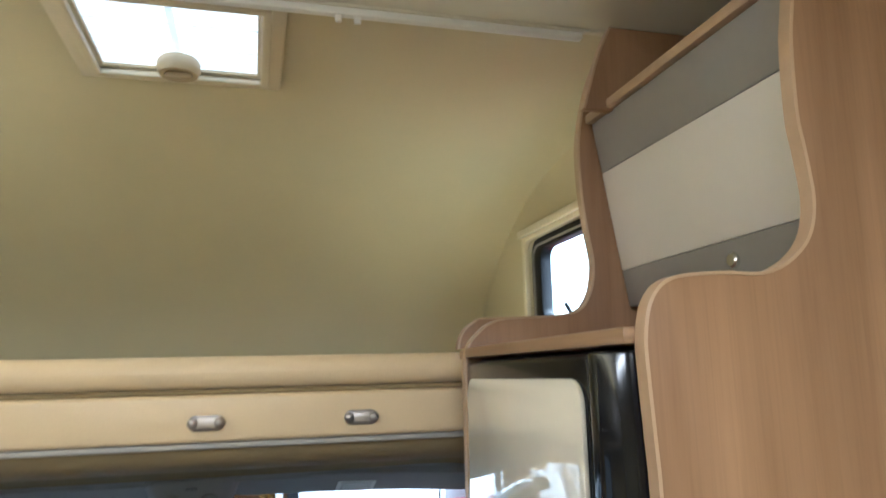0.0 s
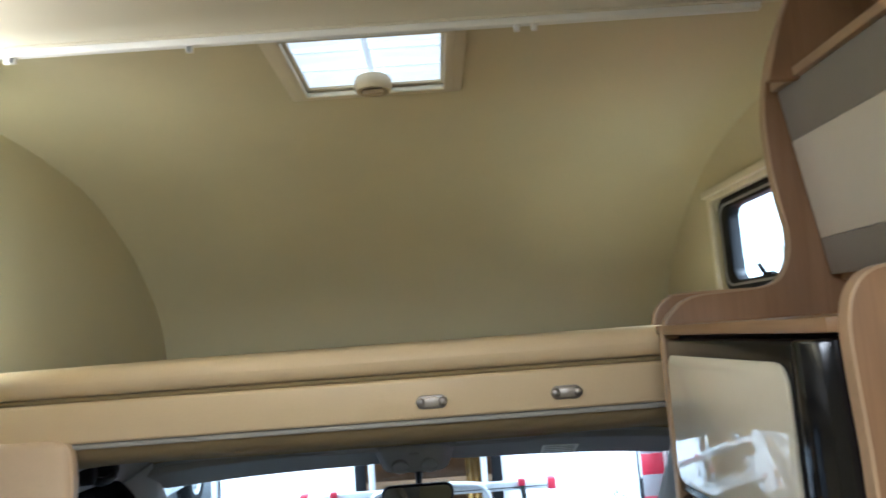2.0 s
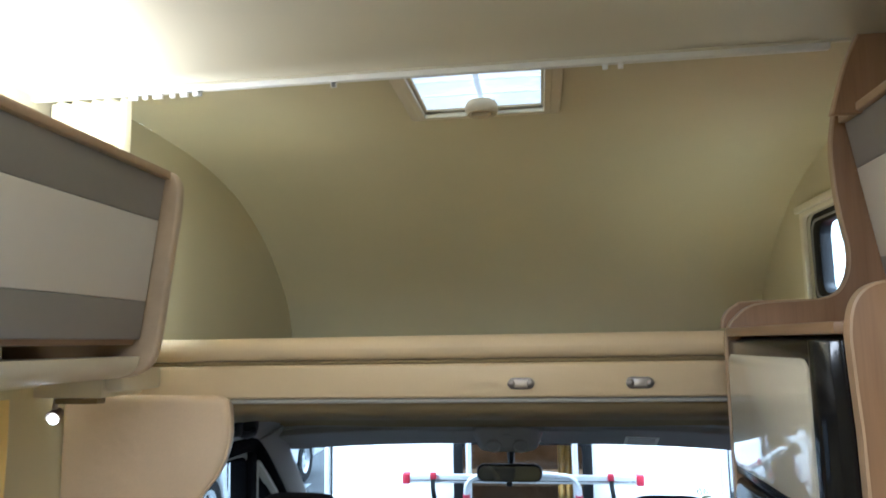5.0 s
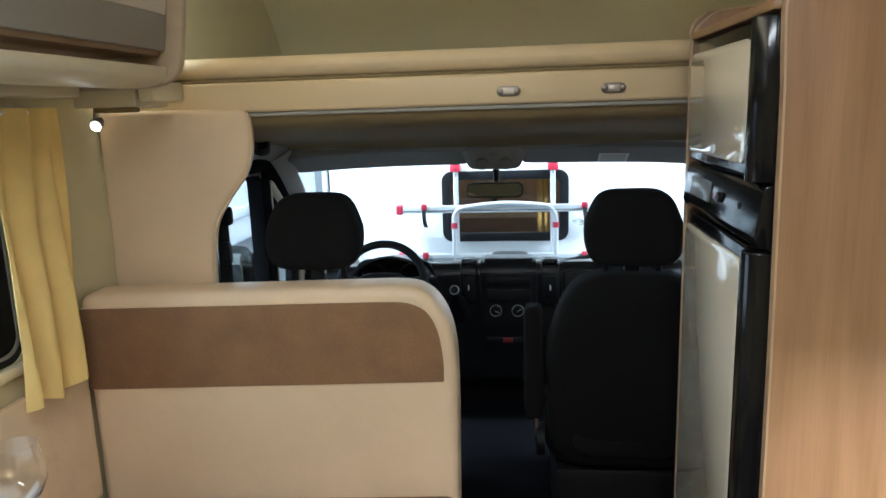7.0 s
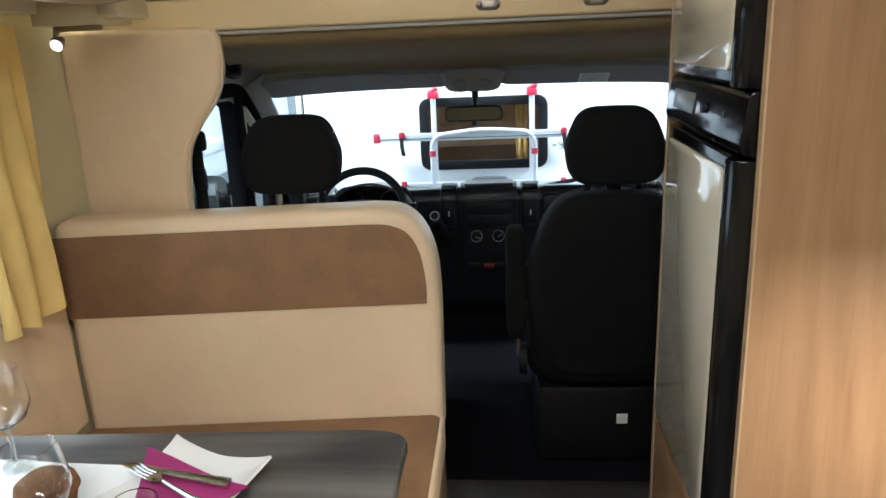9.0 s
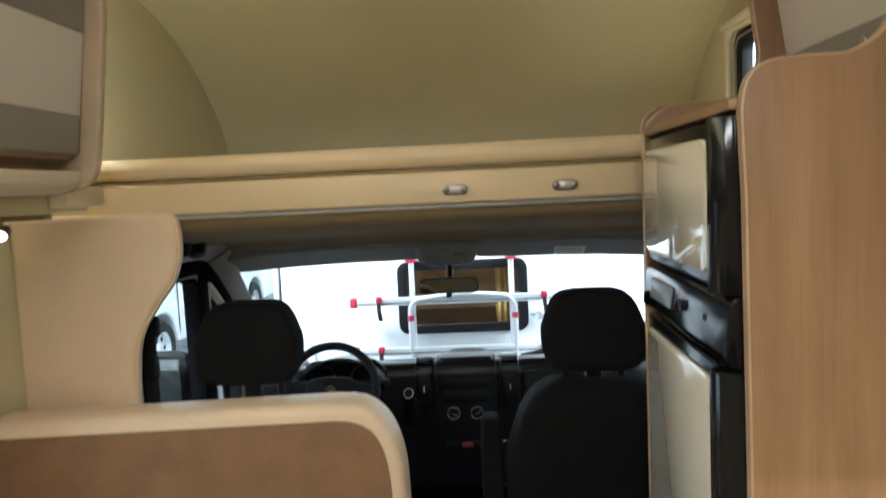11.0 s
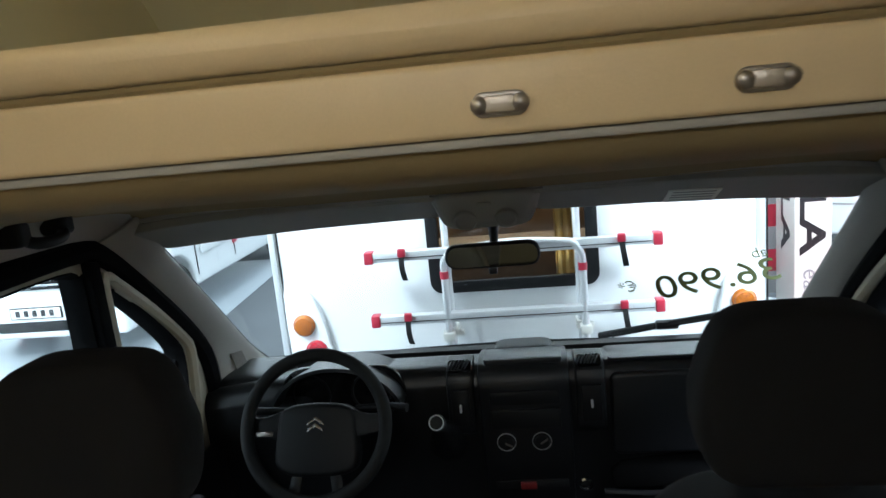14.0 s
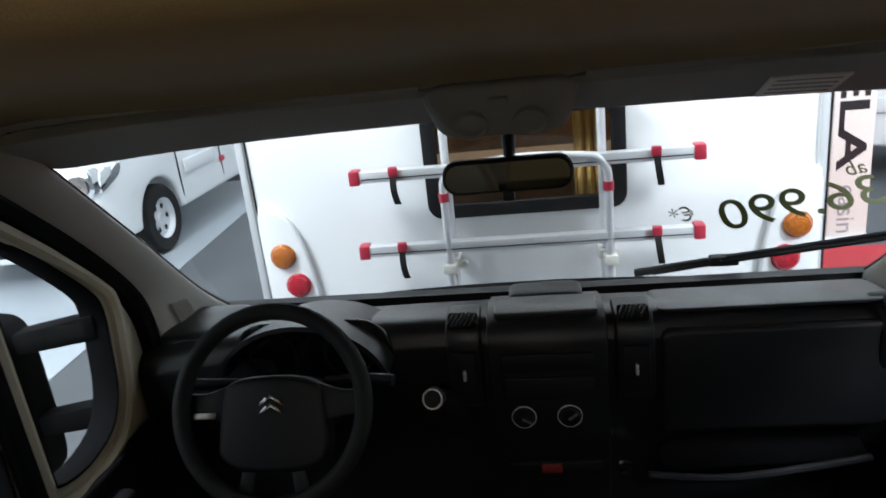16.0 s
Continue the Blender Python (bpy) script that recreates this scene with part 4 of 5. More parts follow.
def dashboard():
    t = thing("dashboard", (CX, 2.5, 0.3), "charcoal grained plastic dashboard", "dashboard")
    prof = smooth_line([(2.70, 0.20), (2.44, 0.22), (2.40, 0.40), (2.372, 0.56), (2.368, 0.70), (2.372, 0.735), (2.395, 0.765), (2.44, 0.770), (2.58, 0.738), (2.74, 0.665), (2.80, 0.60)], 4)

    def fn(u, v):
        k = v * (len(prof) - 1)
        i = min(int(k), len(prof) - 2)
        y, z = (prof[i][j] + (prof[i + 1][j] - prof[i][j]) * (k - i) for j in (0, 1))
        s = 2 * u - 1
        return (CX + s * 0.86, y - 0.02 * s * s if z > 0.6 else y, z - 0.035 * s ** 4)
    part("body", sheet(fn, 30, 44, 0.01), DASH, t)
    # centre console, proud of the body
    con = smooth_line([(2.42, 0.26), (2.36, 0.42), (2.335, 0.52), (2.325, 0.66), (2.322, 0.730), (2.332, 0.765), (2.36, 0.786), (2.42, 0.795), (2.52, 0.772)], 4)
    part("centre_console", slab(con + [(2.52, 0.26)], "x", -0.248, -0.008, 0.006), DASH, t)
    part("phone_cradle", soft_box((-0.205, 2.455, 0.755), (-0.045, 2.545, 0.797), 5), BLACK, t, "raised black lid on the dash")
    part("radio_slot", box((-0.220, 2.314, 0.688), (-0.036, 2.335, 0.725), 0.003), BLACK, t, "black radio slot")
    part("tray_slot", box((-0.220, 2.316, 0.620), (-0.036, 2.335, 0.672), 0.003), BLACK, t, "black tray slot")
    part("console_lid", slab(rrect(-0.232, 2.355, -0.024, 2.445, 0.012), "z", 0.784, 0.800, 0.004), DASH, t)
    for x in (-0.184, -0.090):
        kx = part("climate_knob", lathe([(0, 0), (0.024, 0), (0.024, 0.010), (0.020, 0.013), (0.019, 0.020), (0, 0.021)], pose(x, 2.335, 0.578, 90), 28), BLACK, t)
        part("knob_ring", lathe([(0.0240, 0.0095), (0.0256, 0.0095), (0.0256, 0.0125), (0.0240, 0.0125), (0.0240, 0.0095)], pose(x, 2.335, 0.578, 90), 28), ALU, kx, "chrome ring")
        part("knob_pointer", moved(box((-0.0022, -0.004, -0.004), (0.0022, 0.004, 0.018), 0.001), pose(x, 2.314, 0.578, 0, 118 if x < -0.1 else 55)), STEEL, kx)
    part("switch_panel", box((-0.225, 2.345, 0.424), (-0.025, 2.368, 0.452), 0.004), BLACK, t)
    part("hazard_switch", box((-0.156, 2.338, 0.428), (-0.112, 2.352, 0.449), 0.003), HAZARD, t, "red hazard switch")
    # vertical vents beside the console
    for x0, x1 in ((-0.335, -0.262), (0.008, 0.085)):
        v = part("vent", slab(smooth_line([(2.40, 0.585), (2.345, 0.60), (2.338, 0.70), (2.345, 0.755), (2.375, 0.782), (2.44, 0.792)], 4) + [(2.47, 0.585)], "x", x0, x1, 0.008), DASH, t)
        part("vent_well", box((x0 + 0.012, 2.328, 0.628), (x1 - 0.012, 2.345, 0.728), 0.003), BLACK, v)
        part("vent_tab", box(((x0 + x1) / 2 - 0.003, 2.318, 0.668), ((x0 + x1) / 2 + 0.003, 2.33, 0.69), 0.002), ALU, v, "silver vent tab")
        part("vent_mouth", moved(slab(rrect(-0.031, -0.021, 0.031, 0.021, 0.008), "z", -0.004, 0.004, 0.0015), pose((x0 + x1) / 2, 2.372, 0.781, 24)), BLACK_GLOSS, v, "gloss black air outlet")
        for k in range(6):
            xx = x0 + 0.014 + k * 0.009
            part("vent_slat", moved(box((-0.0016, -0.019, 0.002), (0.0016, 0.019, 0.008), 0.001), pose(xx, 2.372, 0.781, 24, 0, -25)), DASH, v)
    # passenger side
    part("top_tray", moved(slab(rrect(0.10, -0.075, 0.56, 0.10, 0.02), "z", -0.008, 0.001, 0.0025), pose(0, 2.465, 0.764, -9)), DASH, t)
    part("glovebox", slab(rrect(0.098, 0.515, 0.535, 0.745, 0.022), "y", 2.352, 2.38, 0.010, 3), DASH, t)
    part("lower_shelf", slab(smooth_line([(0.10, 0.40), (0.12, 0.485), (0.45, 0.495), (0.52, 0.42)], 3), "y", 2.375, 2.40, 0.006), MATT, t)
    part("shelf_lip", tube(smooth_line([(0.07, 2.36, 0.405), (0.25, 2.352, 0.40), (0.52, 2.37, 0.43)], 4), 0.009, 8), DASH, t)
    part("socket", lathe([(0.012, 0), (0.019, 0), (0.019, 0.008), (0.014, 0.010), (0.012, 0.004)], pose(0.020, 2.352, 0.436, 90), 24), CHROME, t, "chrome ringed socket")
    e = part("end_vent", slab(smooth_line([(2.36, 0.60), (2.345, 0.70), (2.36, 0.755), (2.43, 0.78)], 3) + [(2.46, 0.60)], "x", 0.505, 0.60, 0.01), DASH, t)
    for k in range(5):
        part("vent_slat", moved(box((-0.0025, -0.018, -0.003), (0.0025, 0.018, 0.004), 0.001), pose(0.522 + k * 0.013, 2.385, 0.772, 18, 0, -25)), BLACK, e)
    part("defrost_slot", moved(box((0.15, -0.02, -0.004), (0.55, 0.02, 0.006), 0.003), pose(0, 2.62, 0.719, -22)), BLACK, t)
    # instrument cowl

    def cowl(u, v):
        a = math.pi * (0.06 + 0.88 * u)
        r = 0.178 - 0.012 * v
        return (-0.628 - r * math.cos(a) * 1.05, 2.275 + 0.24 * v, 0.685 + 0.145 * math.sin(a) * (1 - 0.30 * v))
    part("instrument_cowl", sheet(cowl, 24, 8, 0.010), DASH, t, "hooded instrument cowl")
    part("instrument_face", slab(rrect(-0.80, 0.65, -0.45, 0.80, 0.07), "y", 2.36, 2.372, 0.003), BLACK_GLOSS, t)
    for x in (-0.715, -0.545):
        part("dial", lathe([(0.050, 0), (0.056, 0), (0.056, 0.006), (0.050, 0.006), (0.050, 0)], pose(x, 2.36, 0.725, 90), 28), BLACK, t)
    part("side_tray", soft_box((-1.02, 2.40, 0.66), (-0.82, 2.60, 0.765), 5), DASH, t)


dashboard()


def steering_wheel():
    c, tilt = Vector((-0.633, 2.125, 0.740)), 28
    m = pose(*c, -tilt)
    t = thing("steering_wheel", tuple(c), "black three-spoke steering wheel with plain chevron badge", "steering wheel")
    rim = [(0.175 * math.cos(2 * math.pi * k / 48), 0, 0.175 * math.sin(2 * math.pi * k / 48)) for k in range(48)]
    part("rim", moved(tube(rim, 0.0165, 12, closed=True), m), RUBBER, t)
    hub = slab(smooth_line([(-0.105, -0.085), (-0.10, -0.01), (-0.085, 0.045), (0, 0.058), (0.085, 0.045), (0.10, -0.01), (0.105, -0.085), (0.06, -0.115), (-0.06, -0.115), (-0.105, -0.085)], 3)[:-1],
               "y", 0.0, 0.055, 0.014, 3)
    part("hub", moved(hub, m), BLACK, t)
    for s in (-1, 1):
        part("spoke", moved(slab(smooth_line([(s * 0.08, 0.045), (s * 0.13, 0.028), (s * 0.18, 0.03)], 3) + [(s * 0.183, -0.012), (s * 0.09, -0.03)], "y", 0.008, 0.03, 0.006), m), BLACK, t)
        part("lower_spoke", moved(slab([(s * 0.03, -0.10), (s * 0.06, -0.10), (s * 0.075, -0.178), (s * 0.045, -0.186)], "y", 0.012, 0.03, 0.006), m), BLACK, t)
    for dz in (0.014, -0.002):
        chev = [(-0.025, -0.012 + dz), (-0.012, 0.002 + dz), (0, 0.010 + dz), (0.012, 0.002 + dz), (0.025, -0.012 + dz), (0.012, -0.006 + dz), (0, 0.001 + dz), (-0.012, -0.006 + dz)]
        part("badge", moved(slab(chev, "y", -0.004, 0.002, 0.001), m), CHROME, t, "chrome chevron")
    part("button_row", moved(box((-0.155, 0.004, -0.02), (-0.11, 0.012, -0.008), 0.003), m), STEEL, t)
    part("column", tube([tuple(c + Vector((0, 0.05, -0.02))), (-0.636, 2.40, 0.60)], [0.055, 0.07], 16), BLACK, t)
    part("stalk", tube([(-0.55, 2.21, 0.745), (-0.46, 2.20, 0.752), (-0.415, 2.19, 0.750)], [0.009, 0.009, 0.012]), BLACK, t)
    part("stalk", tube([(-0.72, 2.21, 0.745), (-0.825, 2.20, 0.752)], [0.009, 0.012]), BLACK, t)


steering_wheel()
g = thing("gear_lever", (-0.347, 2.27, 0.55), "dash gear lever with chrome ringed knob", "gear lever")
part("boot", tube([(-0.347, 2.38, 0.56), (-0.347, 2.31, 0.62), (-0.347, 2.26, 0.66)], [0.055, 0.035, 0.014], 16), BLACK, g)
k = part("knob", lathe([(0, 0.024), (0.0175, 0.026), (0.024, 0.020), (0.026, 0.0), (0.020, -0.03), (0, -0.035)], pose(-0.347, 2.215, 0.693, 62) @ Matrix.Scale(0.86, 4), 24), RUBBER, g)
part("knob_ring", lathe([(0.0195, 0.0245), (0.0225, 0.0235), (0.0228, 0.0255), (0.0195, 0.0268), (0.0195, 0.0245)], pose(-0.347, 2.215, 0.693, 62) @ Matrix.Scale(0.86, 4), 24), ALU, k, "chrome ring")


def rear_mirror():
    t = thing("rear_view_mirror", (CX, 2.3, 1.03), "black rear-view mirror on a short stem", "mirror")
    out = rrect(-0.298, 1.067, -0.060, 1.131, 0.028)
    part("housing", slab(out, "y", 2.290, 2.315, 0.008, 3), BLACK, t)
    part("mirror_glass", slab(rrect(-0.291, 1.0735, -0.067, 1.1245, 0.023), "y", 2.2865, 2.2898), DIMGLASS, t)
    part("stem", tube([(CX - 0.004, 2.31, 1.10), (CX - 0.004, 2.34, 1.14), (CX - 0.004, 2.345, 1.205)], [0.008, 0.012, 0.016]), BLACK, t)
    part("dip_lever", box((CX - 0.020, 2.285, 1.052), (CX + 0.002, 2.302, 1.069), 0.004), BLACK, t)


rear_mirror()
o = thing("overhead_console", (CX, 2.2, 1.2), "grey overhead console with map lamps", "overhead console")


def tapered(bm, low, high, narrow):
    """Narrows a block towards its lower end, for a moulded shell."""
    for v in bm.verts:
        k = (v.co.z - low) / (high - low)
        v.co.x = CX + (v.co.x - CX) * (narrow + (1 - narrow) * min(1, k * 1.3))
        v.co.y += 0.03 * (1 - k)
    return bm


part("body", tapered(soft_box((CX - 0.138, 2.10, 1.195), (CX + 0.128, 2.30, 1.318), 7), 1.195, 1.318, 0.74), VISOR, o)
part("bezel", tapered(soft_box((CX - 0.118, 2.088, 1.205), (CX + 0.108, 2.20, 1.288), 6), 1.205, 1.288, 0.78), VISOR, o, "raised grey bezel")
for s in (-1, 1):
    part("map_lamp", lathe([(0, 0.004), (0.020, 0.004), (0.023, 0.008), (0.027, 0.006), (0.028, -0.004)], pose(CX + s * 0.045 - 0.005, 2.118, 1.221, 128), 24), VISOR, o, "round map lamp")
part("switch", box((CX - 0.02, 2.090, 1.252), (CX + 0.01, 2.11, 1.262), 0.003), VISOR, o)


def bent(bm):
    """Follows the bow of the windscreen's upper edge."""
    for v in bm.verts:
        k = (v.co.x - CX) / 0.84
        v.co.y -= 0.085 * k * k
        v.co.z -= 0.02 * k ** 4
    return bm


def visor(s):
    t = thing("sun_visor", (CX + s * 0.48, 2.2, 1.25), "grey folded-up sun visor with pale label", "sun visor", "sun visors")
    x0, x1 = sorted((CX + s * 0.104, CX + s * 0.80))
    part("flap", bent(moved(soft_box((x0, -0.085, -0.012), (x1, 0.085, 0.012), 12), pose(0, 2.195, 1.252, -24))), VISOR, t)
    part("hinge", tube([(x0 + 0.02, 2.107, 1.287), (x1 - 0.02, 2.107, 1.287)], 0.007), VISOR, t)
    if s > 0:
        lab = part("label", bent(moved(box((0.225, -0.02, -0.0150), (0.335, 0.070, -0.0105)), pose(0, 2.195, 1.252, -24))), WHITE_PLASTIC, t, "pale printed label")
        for k in range(4):
            part("print_bar", bent(moved(box((0.235, -0.01 + k * 0.020, -0.0158), (0.325, -0.004 + k * 0.020, -0.0152)), pose(0, 2.195, 1.252, -24))), GREY, lab)


visor(-1)
visor(1)


def wiper():
    t = thing("windscreen_wiper", (0.4, 2.76, 0.68), "black windscreen wiper resting on the glass", "wiper")
    part("arm", tube([(0.12, 2.88, 0.668), (0.30, 2.80, 0.722), (0.64, 2.635, 0.825)], [0.012, 0.010, 0.006], 8), BLACK, t)
    part("blade", tube([(0.16, 2.845, 0.678), (0.34, 2.77, 0.730), (0.66, 2.618, 0.822)], 0.006, 6), RUBBER, t)
    part("joint", box((0.29, 2.775, 0.712), (0.36, 2.805, 0.738), 0.005), BLACK, t)


wiper()


def grab_handle():
    t = thing("grab_handle", (-0.95, 1.75, 1.29), "black folding grab handle above the door", "grab handle")
    part("bar", tube(smooth_line([(-0.975, 1.685, 1.335), (-0.945, 1.70, 1.310), (-0.938, 1.745, 1.304), (-0.945, 1.79, 1.310), (-0.975, 1.805, 1.335)], 4), 0.011, 10), BLACK, t)
    for y in (1.685, 1.805):
        part("mount", soft_box((-0.995, y - 0.018, 1.305), (-0.940, y + 0.018, 1.350), 5), BLACK, t)


grab_handle()


def seat_belt():
    t = thing("seat_belt", (-1.02, 1.47, 0.6), "black seat belt hanging beside the driver's door", "seat belt")
    part("strap", box((-1.005, 1.462, 0.40), (-0.965, 1.4655, 1.13), 0.001), RUBBER, t)
    part("guide", soft_box((-1.015, 1.452, 1.10), (-0.950, 1.475, 1.16), 5), BLACK, t)
    part("buckle", soft_box((-0.995, 1.445, 0.98), (-0.960, 1.470, 1.05), 5), BLACK, t)


seat_belt()

# ---- the hall outside ----
GROUND = -0.55
setting("ground", box((-60, -60, GROUND - 0.1), (60, 60, GROUND)), HALL, "dark grey hall carpet", "floor")


def motorhome_rear():
    """The white rear end of the motorhome parked in front."""
    Y = 3.75
    t = thing("parked_motorhome", (-0.19, Y, GROUND), "white motorhome seen from behind with a ladder rack", "motorhome")
    win = rrect(-0.555, 0.623, 0.199, 1.040, 0.05)
    wall = [(-1.31, 0.0), (0.93, 0.0), (0.93, 2.2), (-1.31, 2.2)]
    part("rear_wall", slab(wall, "y", Y, Y + 0.05, 0.0, holes=[win]), WHITE, t)
    for x0, x1 in ((-1.31, -1.27), (0.89, 0.93)):
        part("side_wall", box((x0, Y + 0.05, 0.0), (x1, Y + 6.0, 2.2)), WHITE, t)
    part("roof", box((-1.31, Y, 2.2), (0.93, Y + 6.0, 2.24), 0.01), WHITE, t)
    part("floor_pan", box((-1.27, Y + 0.05, 0.0), (0.89, Y + 6, 0.05)), BLACK, t)
    part("bumper", box((-1.28, Y - 0.06, -0.15), (0.90, Y + 0.2, 0.0), 0.03, 3), WHITE, t)
    for x in (-1.2, 0.82):
        part("wheel", lathe([(0, -0.1), (0.30, -0.1), (0.33, -0.07), (0.33, 0.07), (0.30, 0.1), (0, 0.1)], pose(x, Y + 1.3, GROUND + 0.33, 0, 90)), RUBBER, t)
    part("underbody", box((-1.25, Y + 0.1, -0.20), (0.87, Y + 5.9, -0.002)), BLACK, t)
    for x in (-1.312, 0.900):
        part("corner_trim", box((x - 0.008, Y - 0.014, 0.0), (x + 0.024, Y + 0.02, 2.2), 0.006), ALU, t, "aluminium corner trim")
        part("trim_groove", box((x + 0.030, Y - 0.006, 0.0), (x + 0.036, Y + 0.02, 2.2), 0.001), RUBBER, t)
    w = part("window", slab(rrect(-0.565, 0.613, 0.209, 1.05, 0.06), "y", Y - 0.022, Y + 0.01, 0.006, holes=[rrect(-0.51, 0.668, 0.154, 0.995, 0.03)]), BLACK, t, "black framed rear window")
    p = part("pane", slab(rrect(-0.52, 0.658, 0.164, 1.005, 0.03), "y", Y - 0.012, Y - 0.008), TINTED, w)
    p.visible_shadow = False
    part("window_rail", box((-0.50, Y - 0.018, 0.81), (0.145, Y + 0.01, 0.835), 0.004), GREY, w)
    part("interior_wall", box((-0.75, Y + 0.75, 0.3), (0.4, Y + 0.78, 1.3)), WALNUT_X, w, "wooden interior seen through the pane")
    part("interior_shelf", box((-0.60, Y + 0.35, 0.70), (0.25, Y + 0.6, 0.76), 0.01), CREAM, w)
    for x in (0.07,):
        part("inner_curtain", sheet(lambda u, v, x=x: (x - 0.05 + 0.11 * u, Y + 0.10 + 0.012 * math.sin(u * 20), 0.64 + 0.38 * v), 20, 3, 0.003), YELLOW, w)
    # lamp clusters with their moulded white housings
    for s, xa, xr in ((-1, -1.188, -1.142), (1, 0.824, 0.785)):
        cx = -0.19
        out = smooth_line([(xa + s * 0.075, 0.05), (xa + s * 0.085, 0.66), (xa + s * 0.03, 0.70), (xa - s * 0.05, 0.64), (xa - s * 0.10, 0.50), (xa - s * 0.135, 0.25), (xa - s * 0.17, 0.05)], 4)
        h = part("lamp_housing", slab(out, "y", Y - 0.035, Y + 0.005, 0.014, 3), WHITE, t, "moulded white lamp housing")
        for nm, x, z, m in (("indicator_lamp", xa, 0.506, AMBER), ("tail_lamp", xr, 0.376, REDLENS)):
            lp = part(nm, lathe([(0, 0.034), (0.010, 0.0335), (0.012, 0.031), (0.020, 0.032), (0.022, 0.029), (0.030, 0.029), (0.032, 0.026), (0.040, 0.025), (0.045, 0.018), (0.048, 0.010), (0.048, 0)], pose(x, Y - 0.035, z, 90), 32), m, h)
            part("lamp_rim", lathe([(0.047, 0), (0.053, 0), (0.053, 0.010), (0.047, 0.014), (0.047, 0)], pose(x, Y - 0.035, z, 90), 32), m, lp)
    return t


motorhome_rear()


def bike_rack():
    Y = 3.6
    t = thing("bike_rack", (-0.17, Y, 0.3), "folded aluminium bicycle rack with red end caps", "bicycle rack")
    for z, yy in ((0.833, Y), (0.539, Y)):
        rl = part("rail", moved(slab(rrect(-0.62, -0.021, 0.62, 0.021, 0.006), "y", yy - 0.022, yy + 0.022, 0.003), pose(-0.182, 0, z + 0.004)), ALU, t)
        part("rail_groove", moved(box((-0.60, yy - 0.0228, -0.009), (0.60, yy - 0.0215, -0.005)), pose(-0.182, 0, z + 0.004)), BLACK, rl, "dark groove")
        for s in (-1, 1):
            part("end_cap", moved(box((-0.020, yy - 0.030, -0.028), (0.020, yy + 0.030, 0.028), 0.006), pose(-0.182 + s * 0.625, 0, z + 0.004)), RED, rl, "red end cap")
            xs = -0.182 + s * 0.473
            st = part("wheel_strap", sheet(lambda u, v, xs=xs, z=z: (xs - 0.012 + 0.024 * u + 0.012 * v * v, yy - 0.035 - 0.03 * math.sin(v * 2.4), z + 0.01 - 0.105 * v), 2, 8, 0.004), RUBBER, rl, "black rubber strap")
            part("strap_buckle", box((xs - 0.017, yy - 0.045, z + 0.004), (xs + 0.017, yy - 0.02, z + 0.040), 0.005), RED, st, "red buckle")
    # two uprights and the folded hoop
    for x in (-0.470, 0.112):
        u = part("upright", tube([(x, Y + 0.07, -0.02), (x, Y + 0.07, 1.09)], 0.016, 14), ALU, t)
        part("top_bracket", box((x - 0.03, Y + 0.03, 1.055), (x + 0.03, Y + 0.14, 1.095), 0.006), RED, u, "red top bracket")
        part("top_hook", tube([(x - 0.028, Y + 0.05, 1.09), (x + 0.028, Y + 0.05, 1.115)], 0.014, 10), RED, u)
        part("wall_clamp", box((x - 0.024, Y + 0.04, 0.435), (x + 0.024, Y + 0.145, 0.475), 0.006), WHITE_PLASTIC, u)
        part("clamp_screw", lathe([(0, 0), (0.014, 0), (0.014, 0.03), (0, 0.032)], pose(x + 0.04, Y + 0.06, 0.452, 90), 14), WHITE_PLASTIC, u)
    hoop = smooth_line([(-0.478, Y - 0.01, 0.30), (-0.478, Y - 0.01, 0.55), (-0.478, Y - 0.01, 0.74), (-0.474, Y - 0.012, 0.80), (-0.445, Y - 0.016, 0.838), (-0.39, Y - 0.02, 0.852), (-0.18, Y - 0.022, 0.870),
                        (0.03, Y - 0.02, 0.858), (0.09, Y - 0.016, 0.843), (0.120, Y - 0.012, 0.80), (0.125, Y - 0.01, 0.74), (0.125, Y - 0.01, 0.55), (0.125, Y - 0.01, 0.30)], 6)
    hp = part("hoop", tube(hoop, 0.0155, 14), ALU, t)
    for x in (-0.478, 0.125):
        part("red_sleeve", tube([(x, Y - 0.01, 0.722), (x, Y - 0.01, 0.755)], 0.0195, 14), RED, hp, "red sleeve")
        part("hinge_clamp", box((x - 0.026, Y - 0.035, 0.435), (x + 0.026, Y + 0.02, 0.475), 0.006), WHITE_PLASTIC, hp)
        part("foot_cap", tube([(x, Y - 0.01, 0.285), (x, Y - 0.01, 0.302)], 0.019, 12), RED, hp)


bike_rack()


# ---- writing ----
INK = mat("olive_black_vinyl_letters", (0.085, 0.10, 0.018), 0.5, vary=0.1, bump=0)
BLACKINK = mat("black_vinyl_letters", (0.01, 0.01, 0.012), 0.4, vary=0.1, bump=0)


def flipped(m):
    return m @ Matrix.Diagonal((-1, 1, 1, 1))


price = thing("price_sticker", (0.42, 2.66, 0.88), "dark vinyl price on the windscreen, seen from behind", "sticker")
slope = pose(0.435, 2.595, 0.918, -46, -4.6, 7)
part("price_digits", letters("36.990", 0.124, flipped(slope) @ Matrix.Diagonal((1.06, 1, 0.84, 1)), 0.0006, 0.0003), INK, price)
part("price_mark", letters("€*", 0.05, flipped(slope @ pose(-0.252, 0, 0.022)), 0.0006), INK, price)
part("price_prefix", letters("ab", 0.05, flipped(slope @ pose(0.14, 0, 0.062)), 0.0006), INK, price)


